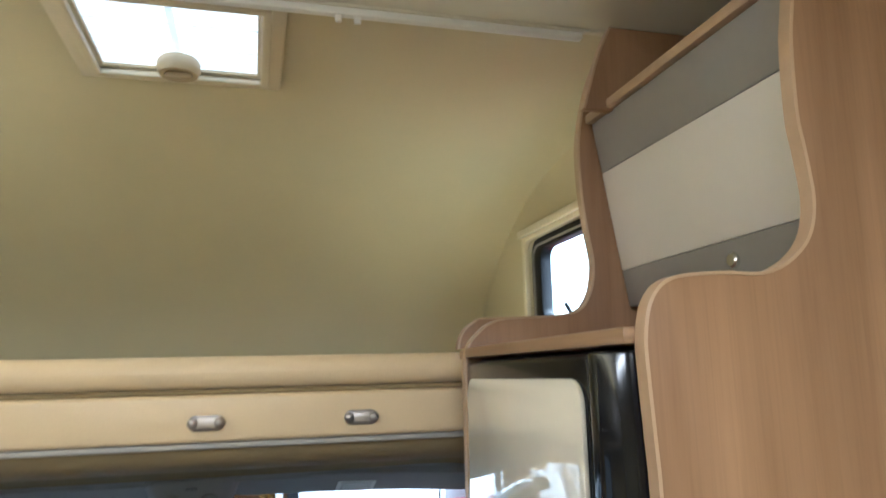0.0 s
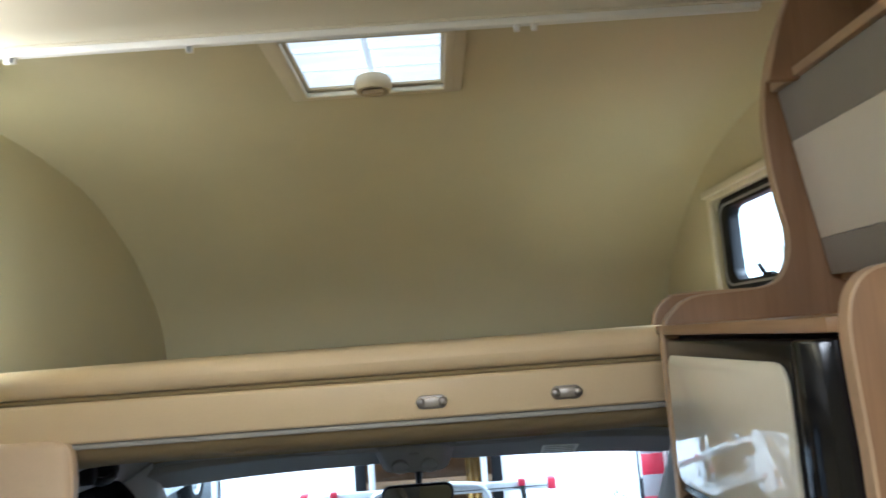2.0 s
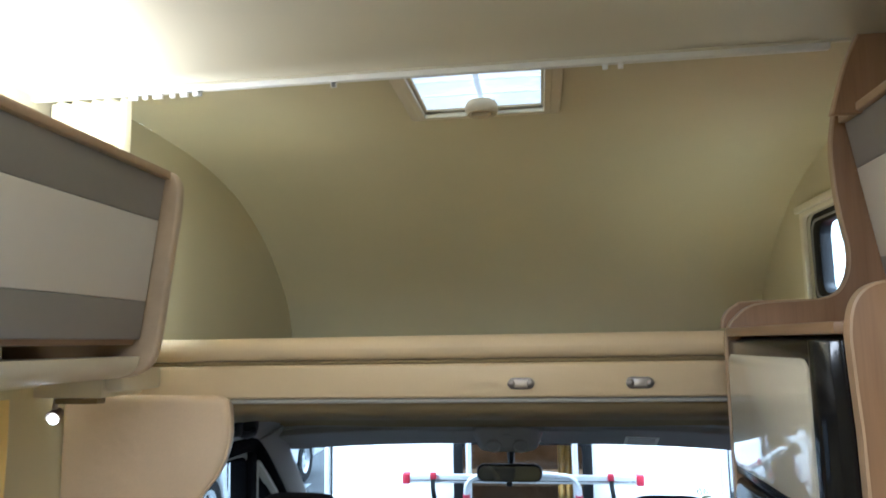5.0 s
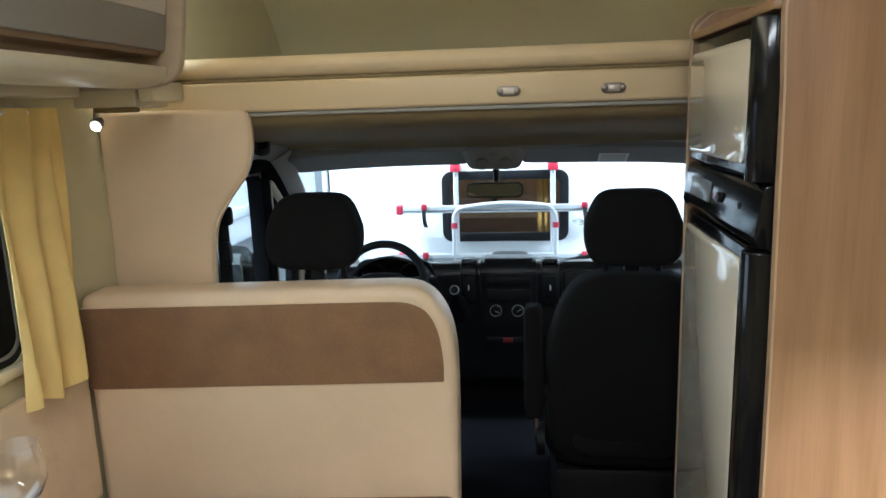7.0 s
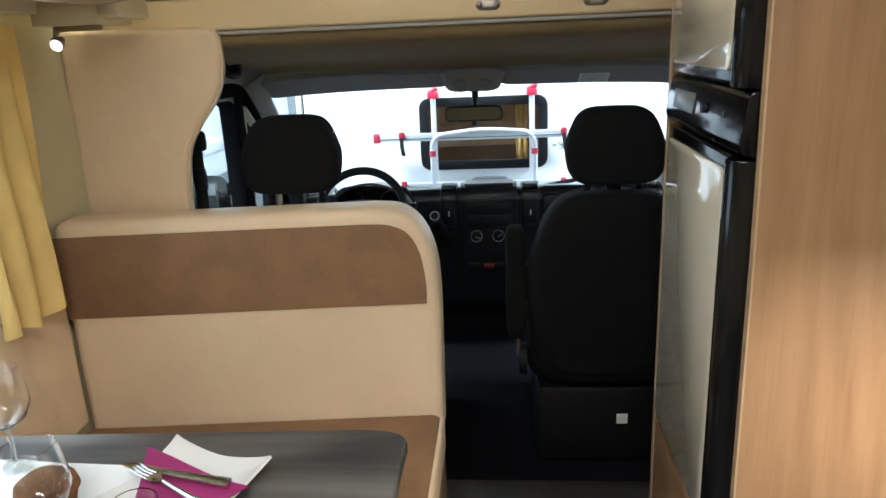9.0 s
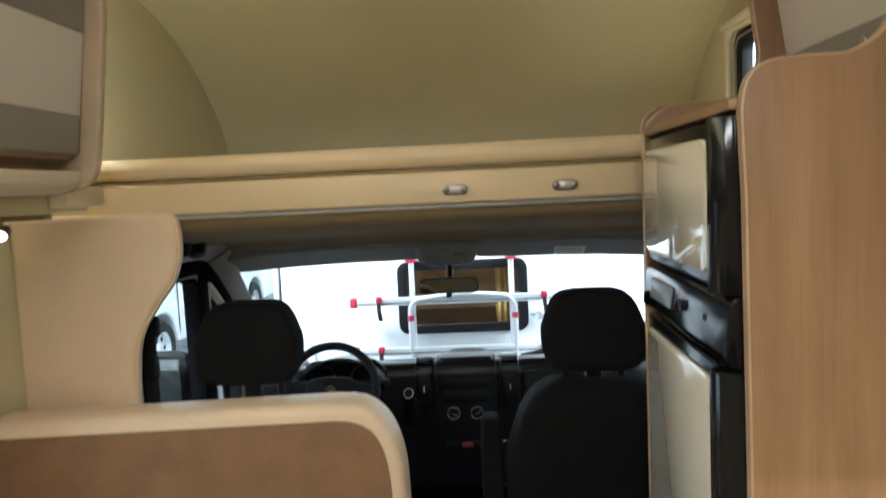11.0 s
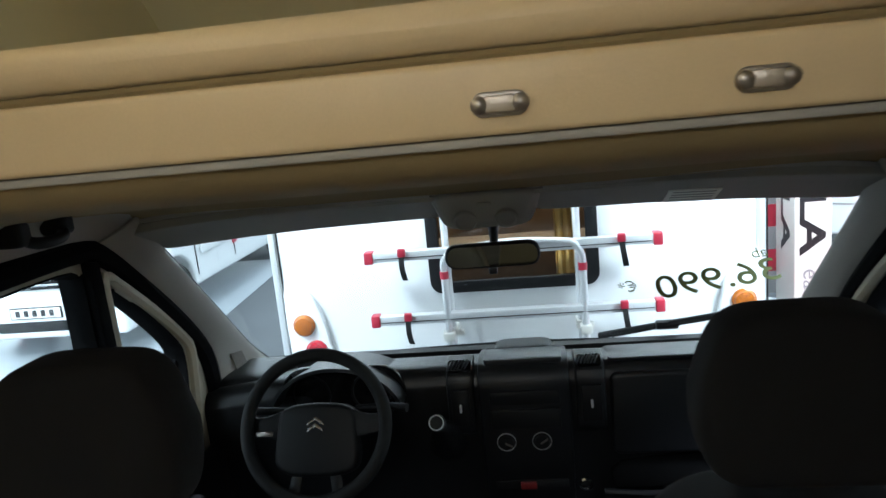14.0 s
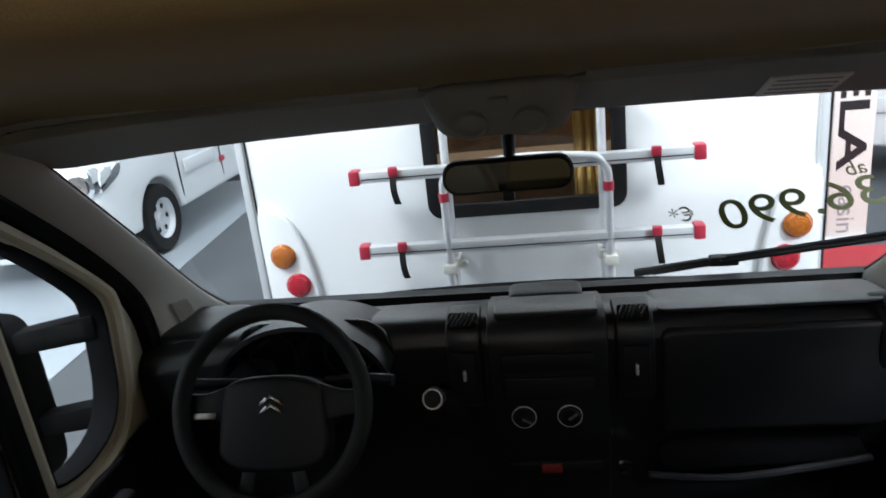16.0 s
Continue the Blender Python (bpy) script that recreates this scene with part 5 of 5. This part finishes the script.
# ---- the van on the pale floor, and a second one further off ----
def parked_van():
    """A white panel van with its nose towards -y; its own middle is at the front axle's ground point."""
    X, Y, G = -4.67, 6.45, GROUND
    t = thing("parked_van", (X, Y + 0.9, G), "white delivery van parked with its nose towards the aisle", "van", "parked vans")
    prof = smooth_line([(0.02, 0.30), (0.0, 0.55), (0.05, 0.82), (0.16, 0.98), (0.45, 1.10), (0.95, 1.20), (1.15, 1.38), (1.75, 2.02), (2.1, 2.22), (2.6, 2.30), (4.9, 2.30), (5.2, 2.1), (5.25, 0.35)], 4)
    hub = [(0.9 - 0.40 * math.cos(radians(a)), 0.34 + 0.40 * math.sin(radians(a))) for a in range(0, 181, 15)]
    rear = [(4.2 - 0.40 * math.cos(radians(a)), 0.34 + 0.40 * math.sin(radians(a))) for a in range(0, 181, 15)]
    outline = [(Y + a, G + b) for a, b in prof[:-1] + [(5.25, 0.34)] + rear[::-1] + hub[::-1]]
    body = slab(outline, "x", X - 0.93, X + 0.93, 0.07, 3)
    for v in body.verts:
        k = max(0.0, (v.co.z - G - 1.1) / 1.2)
        v.co.x = X + (v.co.x - X) * (1 - 0.14 * k) * (1 - 0.10 * max(0.0, 1 - (v.co.y - Y) / 0.5))
    part("body", body, WHITE, t)
    part("windscreen", sheet(lambda u, v: (X + (2 * u - 1) * (0.80 - 0.08 * v), Y + 1.10 + 0.62 * v - 0.02, G + 1.36 + 0.64 * v), 8, 6, 0.02), BLACK_GLOSS, t, "dark windscreen")
    for s in (-1, 1):
        x = X + s * 0.93
        part("side_window", slab([(Y + 1.35, G + 1.28), (Y + 2.25, G + 1.24), (Y + 2.25, G + 1.85), (Y + 1.75, G + 1.86)], "x", x - s * 0.03, x - s * 0.015 + s * 0.02), BLACK_GLOSS, t)
        part("door_gap", box((min(x - s * 0.004, x + s * 0.004), Y + 2.34, G + 0.45), (max(x - s * 0.004, x + s * 0.004), Y + 2.355, G + 1.9)), RUBBER, t)
        part("door_gap", box((min(x - s * 0.004, x + s * 0.004), Y + 1.33, G + 0.45), (max(x - s * 0.004, x + s * 0.004), Y + 1.345, G + 1.25)), RUBBER, t)
        part("side_moulding", box((min(x - 0.002 * s, x + s * 0.018), Y + 1.45, G + 0.66), (max(x - 0.002 * s, x + s * 0.018), Y + 2.15, G + 0.80), 0.02, 3), WHITE, t)
        part("door_handle", box((min(x, x + s * 0.03), Y + 2.08, G + 1.0), (max(x, x + s * 0.03), Y + 2.25, G + 1.05), 0.01), WHITE_PLASTIC, t)
        part("side_marker", box((min(x, x + s * 0.015), Y + 2.30, G + 0.60), (max(x, x + s * 0.015), Y + 2.42, G + 0.66), 0.005), RED, t)
        part("black_stripe", slab([(Y + 1.34, G + 1.10), (Y + 1.44, G + 1.10), (Y + 1.70, G + 1.75), (Y + 1.62, G + 1.78)], "x", x - s * 0.05, x + s * 0.004 - s * 0.03), BLACK, t)
        for yy in (0.9, 4.2):
            w = part("wheel", lathe([(0.20, -0.10), (0.31, -0.10), (0.335, -0.07), (0.34, 0), (0.335, 0.07), (0.31, 0.10), (0.20, 0.10)], pose(X + s * 0.82, Y + yy, G + 0.34, 0, 90), 36), RUBBER, t, "black tyre")
            part("rim", lathe([(0, 0.06), (0.05, 0.07), (0.06, 0.05), (0.18, 0.045), (0.205, 0.09), (0.21, 0.09), (0.21, -0.05), (0, -0.05)], pose(X + s * 0.82, Y + yy, G + 0.34, 0, s * 90), 36), ALU, w, "silver rim")
            for k in range(6):
                a = 2 * math.pi * k / 6
                part("rim_hole", lathe([(0, 0.0), (0.028, 0), (0.028, 0.004), (0, 0.004)], pose(X + s * 0.866, Y + yy + 0.125 * math.cos(a), G + 0.34 + 0.125 * math.sin(a), 0, s * 90), 12), RUBBER, w)
        h = part("headlamp", slab(smooth_line([(X + s * 0.50, G + 0.74), (X + s * 0.84, G + 0.78), (X + s * 0.87, G + 0.98), (X + s * 0.80, G + 1.06), (X + s * 0.60, G + 0.92), (X + s * 0.50, G + 0.74)], 4)[:-1],
                                  "y", Y - 0.012, Y + 0.30, 0.02), CHROME, t, "clear headlamp")
        part("lamp_reflector", lathe([(0.02, 0), (0.09, 0.02), (0.095, 0.03), (0.085, 0.03)], pose(X + s * 0.74, Y - 0.012, G + 0.88, 90), 24), STEEL, h)
        part("side_glass", slab(smooth_line([(Y + 0.06, G + 0.80), (Y + 0.36, G + 0.90), (Y + 0.40, G + 1.02), (Y + 0.10, G + 0.98), (Y + 0.06, G + 0.80)], 3)[:-1], "x", X + s * 0.80, X + s * 0.895, 0.01), CHROME, h)
    part("grille", slab(rrect(X - 0.46, G + 0.70, X + 0.46, G + 0.92, 0.05), "y", Y - 0.02, Y + 0.05, 0.01), BLACK, t, "black grille")
    for k in range(3):
        part("grille_bar", box((X - 0.44, Y - 0.032, G + 0.735 + k * 0.062), (X + 0.44, Y - 0.015, G + 0.755 + k * 0.062), 0.004), CHROME, t, "chrome grille bar")
    part("bumper", box((X - 0.86, Y - 0.05, G + 0.24), (X + 0.86, Y + 0.2, G + 0.66), 0.05, 3), WHITE, t)
    part("lower_grille", slab(rrect(X - 0.42, G + 0.31, X + 0.42, G + 0.41, 0.03), "y", Y - 0.056, Y - 0.03, 0.005), BLACK, t)
    p = part("number_plate", box((X - 0.26, Y - 0.066, G + 0.44), (X + 0.26, Y - 0.05, G + 0.55), 0.004), BLACK, t, "white plate in a black holder")
    part("plate_face", box((X - 0.25, Y - 0.070, G + 0.449), (X + 0.25, Y - 0.0665, G + 0.541), 0.002), WHITE_PLASTIC, p)
    for k in range(5):
        part("plate_mark", box((X - 0.20 + k * 0.085, Y - 0.0725, G + 0.465), (X - 0.155 + k * 0.085, Y - 0.0705, G + 0.525), 0.001), BLACKINK, p)
    return t


van = parked_van()
copy_thing(van, pose(4.3, 8.4, GROUND, 0, 0, 62))
setting("pavement_pale", slab([(-30, 3.6), (-3.20, 3.6), (-3.62, 10.5), (-30, 10.5)], "z", GROUND + 0.001, GROUND + 0.006), PALE, "pale grey hall floor covering", "floor")
REDFLOOR = mat("red_hall_carpet", (0.42, 0.03, 0.04), 0.9, vary=0.15, scale=2, grain=200, bump=0.3)
setting("pavement_red", slab([(1.35, 3.3), (9, 3.3), (9, 6.3), (1.35, 6.3)], "z", GROUND + 0.001, GROUND + 0.006), REDFLOOR, "red hall carpet", "floor")


def banner():
    """A square printed column behind the motorhome's corner; lettering runs down two of its faces."""
    x, y = 1.98, 6.4
    t = thing("banner_column", (x + 0.14, y + 0.2, GROUND), "square white sign column with black vertical lettering", "sign column")
    part("column", slab([(x, y), (x + 0.28, y), (x + 0.28, y + 0.43), (x, y + 0.43)], "z", GROUND + 0.05, 1.95, 0.003), WHITE_PLASTIC, t)
    part("foot", box((x - 0.03, y - 0.03, GROUND), (x + 0.31, y + 0.46, GROUND + 0.05), 0.01), ALU, t)
    wide = Matrix.Diagonal((1.62, 1, 1, 1))
    part("lettering", letters("ELA", 0.27, pose(x + 0.125, y - 0.001, 0.385, 0, 90) @ wide, 0.001, 0.007), BLACKINK, t, "black letters")
    part("side_lettering", letters("ELA", 0.27, pose(x - 0.001, y + 0.215, 0.385, 0, 0, -90) @ pose(0, 0, 0, 0, 90) @ wide, 0.001, 0.007), BLACKINK, t, "black letters")
    part("small_lettering", letters("easin", 0.19, pose(x + 0.125, y - 0.001, -0.29, 0, 90), 0.001), GREYBAND, t, "pale small print")


def striped_flag():
    """A narrow red and grey strip hanging beside the column."""
    y = 6.95
    t = thing("striped_banner", (1.93, y, GROUND), "narrow banner of red and grey blocks beside the column", "banner")
    part("pole", tube([(1.93, y + 0.02, GROUND), (1.93, y + 0.02, 2.35)], 0.012), ALU, t)
    part("foot", lathe([(0, 0), (0.15, 0), (0.14, 0.02), (0, 0.025)], pose(1.93, y + 0.02, GROUND)), ALU, t)
    for k in range(14):
        z = -0.45 + k * 0.20
        part("block", box((1.80, y, z), (2.06, y + 0.006, z + 0.198), 0.001), RED if k % 2 else GREYBAND, t, "pinkish red block" if k % 2 else "grey block")


GREYBAND = mat("grey_print", (0.30, 0.30, 0.31), 0.5, vary=0.05, bump=0)
banner()
striped_flag()


# ---- laid table ----
Z = 0.68
CHINA = mat("white_porcelain", (0.80, 0.79, 0.76), 0.12, vary=0.02, bump=0, coat=0.4)
MAGENTA = mat("magenta_paper_napkin", (0.30, 0.02, 0.13), 0.85, vary=0.12, scale=25, grain=300, bump=0.25)
PAPER = mat("white_paper_mat", (0.78, 0.76, 0.72), 0.8, vary=0.04, bump=0.1)
CUTLERY = mat("polished_steel", (0.62, 0.61, 0.60), 0.12, 1.0, vary=0.06, bump=0)
CINNAMON = mat("cinnamon_bark", (0.24, 0.10, 0.04), 0.8, vary=0.35, scale=40, grain=220, bump=0.5, per_object=0.2)
CUTEND = mat("pale_stick_ends", (0.55, 0.36, 0.17), 0.8, vary=0.2, scale=80)
MUFFIN = mat("brown_muffin_crumb", (0.20, 0.085, 0.035), 0.9, vary=0.35, scale=60, grain=260, bump=0.9, depth=0.004)
WAX = mat("white_candle_wax", (0.82, 0.80, 0.74), 0.5, vary=0.03, bump=0.05)


def drinking_glass(name):
    m = bpy.data.materials.new(name)
    m.use_nodes = True
    b = m.node_tree.nodes["Principled BSDF"]
    b.inputs["Base Color"].default_value = (0.98, 0.99, 0.99, 1)
    b.inputs["Transmission Weight"].default_value, b.inputs["Roughness"].default_value, b.inputs["IOR"].default_value = 1.0, 0.0, 1.45
    return m


CRYSTAL = drinking_glass("clear_drinking_glass")


def place_mat(x, y, turn):
    single("place_mat", moved(box((-0.21, -0.15, 0), (0.21, 0.15, 0.0015)), pose(x, y, Z + 0.0005, 0, 0, turn)), PAPER, "white paper place mat on the table", "place mat")


place_mat(-0.90, 0.325, -3)


def plate():
    t = thing("square_plate", (-0.608, 0.376, Z), "white square plate with upturned corners", "plate")

    def fn(u, v):
        a, b = 2 * u - 1, 2 * v - 1
        r = abs(a * b)
        return Vector((a * 0.106 * (1 - 0.06 * (1 - b * b)), b * 0.106 * (1 - 0.06 * (1 - a * a)), 0.006 + 0.010 * max(abs(a), abs(b)) ** 4 + 0.018 * r ** 1.6))
    part("dish", moved(sheet(fn, 24, 24, 0.005), pose(-0.608, 0.376, Z + 0.003, 0, 0, -19)), CHINA, t)
    part("foot_ring", lathe([(0.05, 0), (0.055, 0), (0.056, 0.010), (0.048, 0.010), (0.05, 0)], pose(-0.608, 0.376, Z)), CHINA, t)


plate()


def napkin():
    def fn(u, v):
        a = Vector((-0.710, 0.473, 0)).lerp(Vector((-0.665, 0.323, 0)), u)
        p = a.lerp(Vector((-0.490, 0.363, 0)), v) + Vector((0, -0.045 * u * 4 * v * (1 - v), 0))
        return p + Vector((0, 0, Z + 0.018 + 0.020 * (1 - u) * (1 - v) + 0.016 * v * v + 0.002 * math.sin(9 * u + 7 * v)))
    single("paper_napkin", sheet(fn, 10, 12, 0.003), MAGENTA, "folded magenta paper napkin on the plate", "napkin")


napkin()


def knife():
    t = thing("table_knife", (-0.62, 0.40, Z + 0.04), "steel table knife lying on the napkin", "knife")
    m = pose(-0.616, 0.386, Z + 0.040, 0, 0, -14)
    part("blade", moved(slab([(-0.115, -0.002), (-0.10, 0.008), (-0.02, 0.009), (-0.02, -0.006), (-0.09, -0.009)], "z", -0.001, 0.001, 0.0005), m), CUTLERY, t)
    part("grip", moved(tube([(-0.022, 0, 0), (0.01, 0, 0), (0.06, 0, 0), (0.10, 0, 0)], [0.005, 0.0065, 0.008, 0.0095], 12, flat=0.6), m), CUTLERY, t)


def fork():
    t = thing("table_fork", (-0.60, 0.35, Z + 0.04), "steel table fork lying on the napkin", "fork")
    m = pose(-0.604, 0.345, Z + 0.041, 0, 0, -31)
    part("grip", moved(tube([(-0.03, 0, 0.004), (0.0, 0, 0.002), (0.05, 0, 0), (0.095, 0, 0.001)], [0.0035, 0.004, 0.006, 0.009], 10, flat=0.45), m), CUTLERY, t)
    part("head", moved(slab([(-0.035, -0.004), (-0.05, -0.011), (-0.062, -0.011), (-0.062, 0.011), (-0.05, 0.011), (-0.035, 0.004)], "z", 0.002, 0.004, 0.0006), m), CUTLERY, t)
    for k in range(4):
        y = -0.0095 + k * 0.0063
        part("tine", moved(tube([(-0.060, y, 0.003), (-0.085, y, 0.001), (-0.108, y, 0.004)], [0.0016, 0.0015, 0.0008], 6), m), CUTLERY, t)


knife()
fork()


def wine_glass(x, y):
    t = thing("wine_glass", (x, y, Z), "clear stemmed wine glass on the table", "wine glass", "wine glasses")
    part("foot", lathe([(0, 0.001), (0.036, 0.001), (0.037, 0.003), (0.012, 0.007), (0.0045, 0.012), (0, 0.012)], pose(x, y, Z)), CRYSTAL, t)
    part("stem", lathe([(0, 0.0122), (0.0044, 0.0122), (0.0038, 0.05), (0.0055, 0.080), (0, 0.0815)], pose(x, y, Z), 16), CRYSTAL, t)
    part("bowl", lathe([(0, 0.082), (0.012, 0.0825), (0.034, 0.098), (0.0455, 0.125), (0.044, 0.155), (0.036, 0.195), (0.0352, 0.195), (0.0432, 0.155), (0.0445, 0.125), (0.033, 0.0995), (0.012, 0.0845), (0, 0.0842)], pose(x, y, Z), 40), CRYSTAL, t)
    return t


wg = wine_glass(-0.737, 0.222)
copy_thing(wg, pose(-0.960, 0.462, Z))
mf = thing("muffin", (-0.805, 0.325, Z), "brown muffin in a fluted case", "muffin")
case = lathe([(0.034, 0), (0.044, 0.042), (0.043, 0.042), (0.033, 0.001)], pose(-0.805, 0.325, Z + 0.002), 48)
for k, v in enumerate(case.verts):
    d = Vector((v.co.x + 0.805, v.co.y - 0.325, 0))
    v.co += d * (0.035 if (k % 48) % 2 else -0.035)
part("case", case, CINNAMON, mf, "pleated brown paper case")
part("cake", lathe([(0.0, 0.004), (0.036, 0.004), (0.043, 0.040), (0.050, 0.050), (0.046, 0.066), (0.028, 0.078), (0, 0.082)], pose(-0.805, 0.325, Z), 32), MUFFIN, mf)
cg = thing("tealight_holder", (-0.646, 0.296, Z), "small clear glass holder with a white tealight", "candle")
part("holder", lathe([(0, 0.001), (0.030, 0.001), (0.037, 0.02), (0.036, 0.052), (0.0335, 0.052), (0.0345, 0.02), (0.028, 0.008), (0, 0.008)], pose(-0.646, 0.296, Z), 36), CRYSTAL, cg)
part("candle", lathe([(0, 0.0085), (0.022, 0.0085), (0.022, 0.030), (0.020, 0.031), (0, 0.030)], pose(-0.646, 0.296, Z), 28), WAX, cg, "white wax tealight")
part("wick", tube([(-0.646, 0.296, Z + 0.030), (-0.645, 0.297, Z + 0.037)], 0.0008, 6), BLACK, cg)
cs = thing("cinnamon_bundle", (-0.598, 0.268, Z), "upright bundle of cinnamon sticks on the table", "cinnamon sticks")
random.seed(9)
for k in range(19):
    r, a = 0.0052 * math.sqrt(k) , 2.4 * k
    x, y, h = -0.598 + r * math.cos(a), 0.268 + r * math.sin(a), 0.062 + random.uniform(-0.004, 0.004)
    st = part("stick", tube([(x, y, Z + 0.001), (x, y, Z + h)], 0.0046, 9), CINNAMON, cs)
    part("stick_end", tube([(x, y, Z + h + 0.0002), (x, y, Z + h + 0.001)], 0.0042, 9), CUTEND, st)


# ---- under the dinette locker ----
def spot_lamp():
    t = thing("reading_spot", (-1.145, 1.05, 1.42), "small lit spot lamp on a short metal stem", "spot lamp")
    x, y = -1.155, 1.14
    part("base", box((x - 0.028, y - 0.014, 1.512), (x + 0.018, y + 0.010, 1.526), 0.004), STEEL, t)
    part("stem", tube([(x, y, 1.514), (x + 0.003, y + 0.002, 1.46), (x + 0.002, y - 0.002, 1.437)], 0.006, 12), STEEL, t)
    part("head", lathe([(0, 0.028), (0.010, 0.028), (0.015, 0.015), (0.017, 0), (0.015, -0.001), (0.013, 0.004), (0, 0.004)], pose(x + 0.002, y - 0.006, 1.418, -62), 20), STEEL, t)
    part("led", lathe([(0, 0), (0.0125, 0), (0.0115, -0.004), (0, -0.006)], pose(x + 0.002, y - 0.006, 1.415, -62) @ pose(0, 0, 0.002), 18), LED, t, "lit white diode")


spot_lamp()
v = thing("locker_valance", (-1.09, 0.0, 1.50), "cream rounded valance under the dinette locker", "valance")
part("front_roll", slab(smooth_line([(-0.925, 1.555), (-0.935, 1.525), (-0.975, 1.508), (-1.05, 1.506)], 4) + [(-1.05, 1.555)], "y", -1.2, 1.10, 0.003), WHITE_CREAM, v)
part("wall_channel", box((-1.275, -1.2, 1.490), (-1.16, 1.10, 1.553), 0.006), WHITE_CREAM, v)
part("end_block", box((-1.205, 1.132, 1.462), (-1.035, 1.30, 1.525), 0.004), WHITE_CREAM, v)
# solid dark strip stands in for the shadow below the end block
part("gap_strip", box((-1.150, 1.134, 1.449), (-1.045, 1.165, 1.4615), 0.002), HEADER, v, "dark strip for the shadow under the block")
part("end_bracket", box((-1.030, 1.132, 1.475), (-0.985, 1.30, 1.524), 0.008), WHITE_CREAM, v)
single("side_cushion", box((LEFT + 0.001, 0.05, 0.385), (LEFT + 0.022, 1.124, 0.78), 0.008, 3), CREAM, "cream upholstered side panel below the window", "side cushion")
# unseen fixture added to carry the cabin's fill
sc = thing("ceiling_lamp", (-0.15, -0.75, 2.15), "flat white ceiling lamp, assumed and fitted out of view", "ceiling lamp")
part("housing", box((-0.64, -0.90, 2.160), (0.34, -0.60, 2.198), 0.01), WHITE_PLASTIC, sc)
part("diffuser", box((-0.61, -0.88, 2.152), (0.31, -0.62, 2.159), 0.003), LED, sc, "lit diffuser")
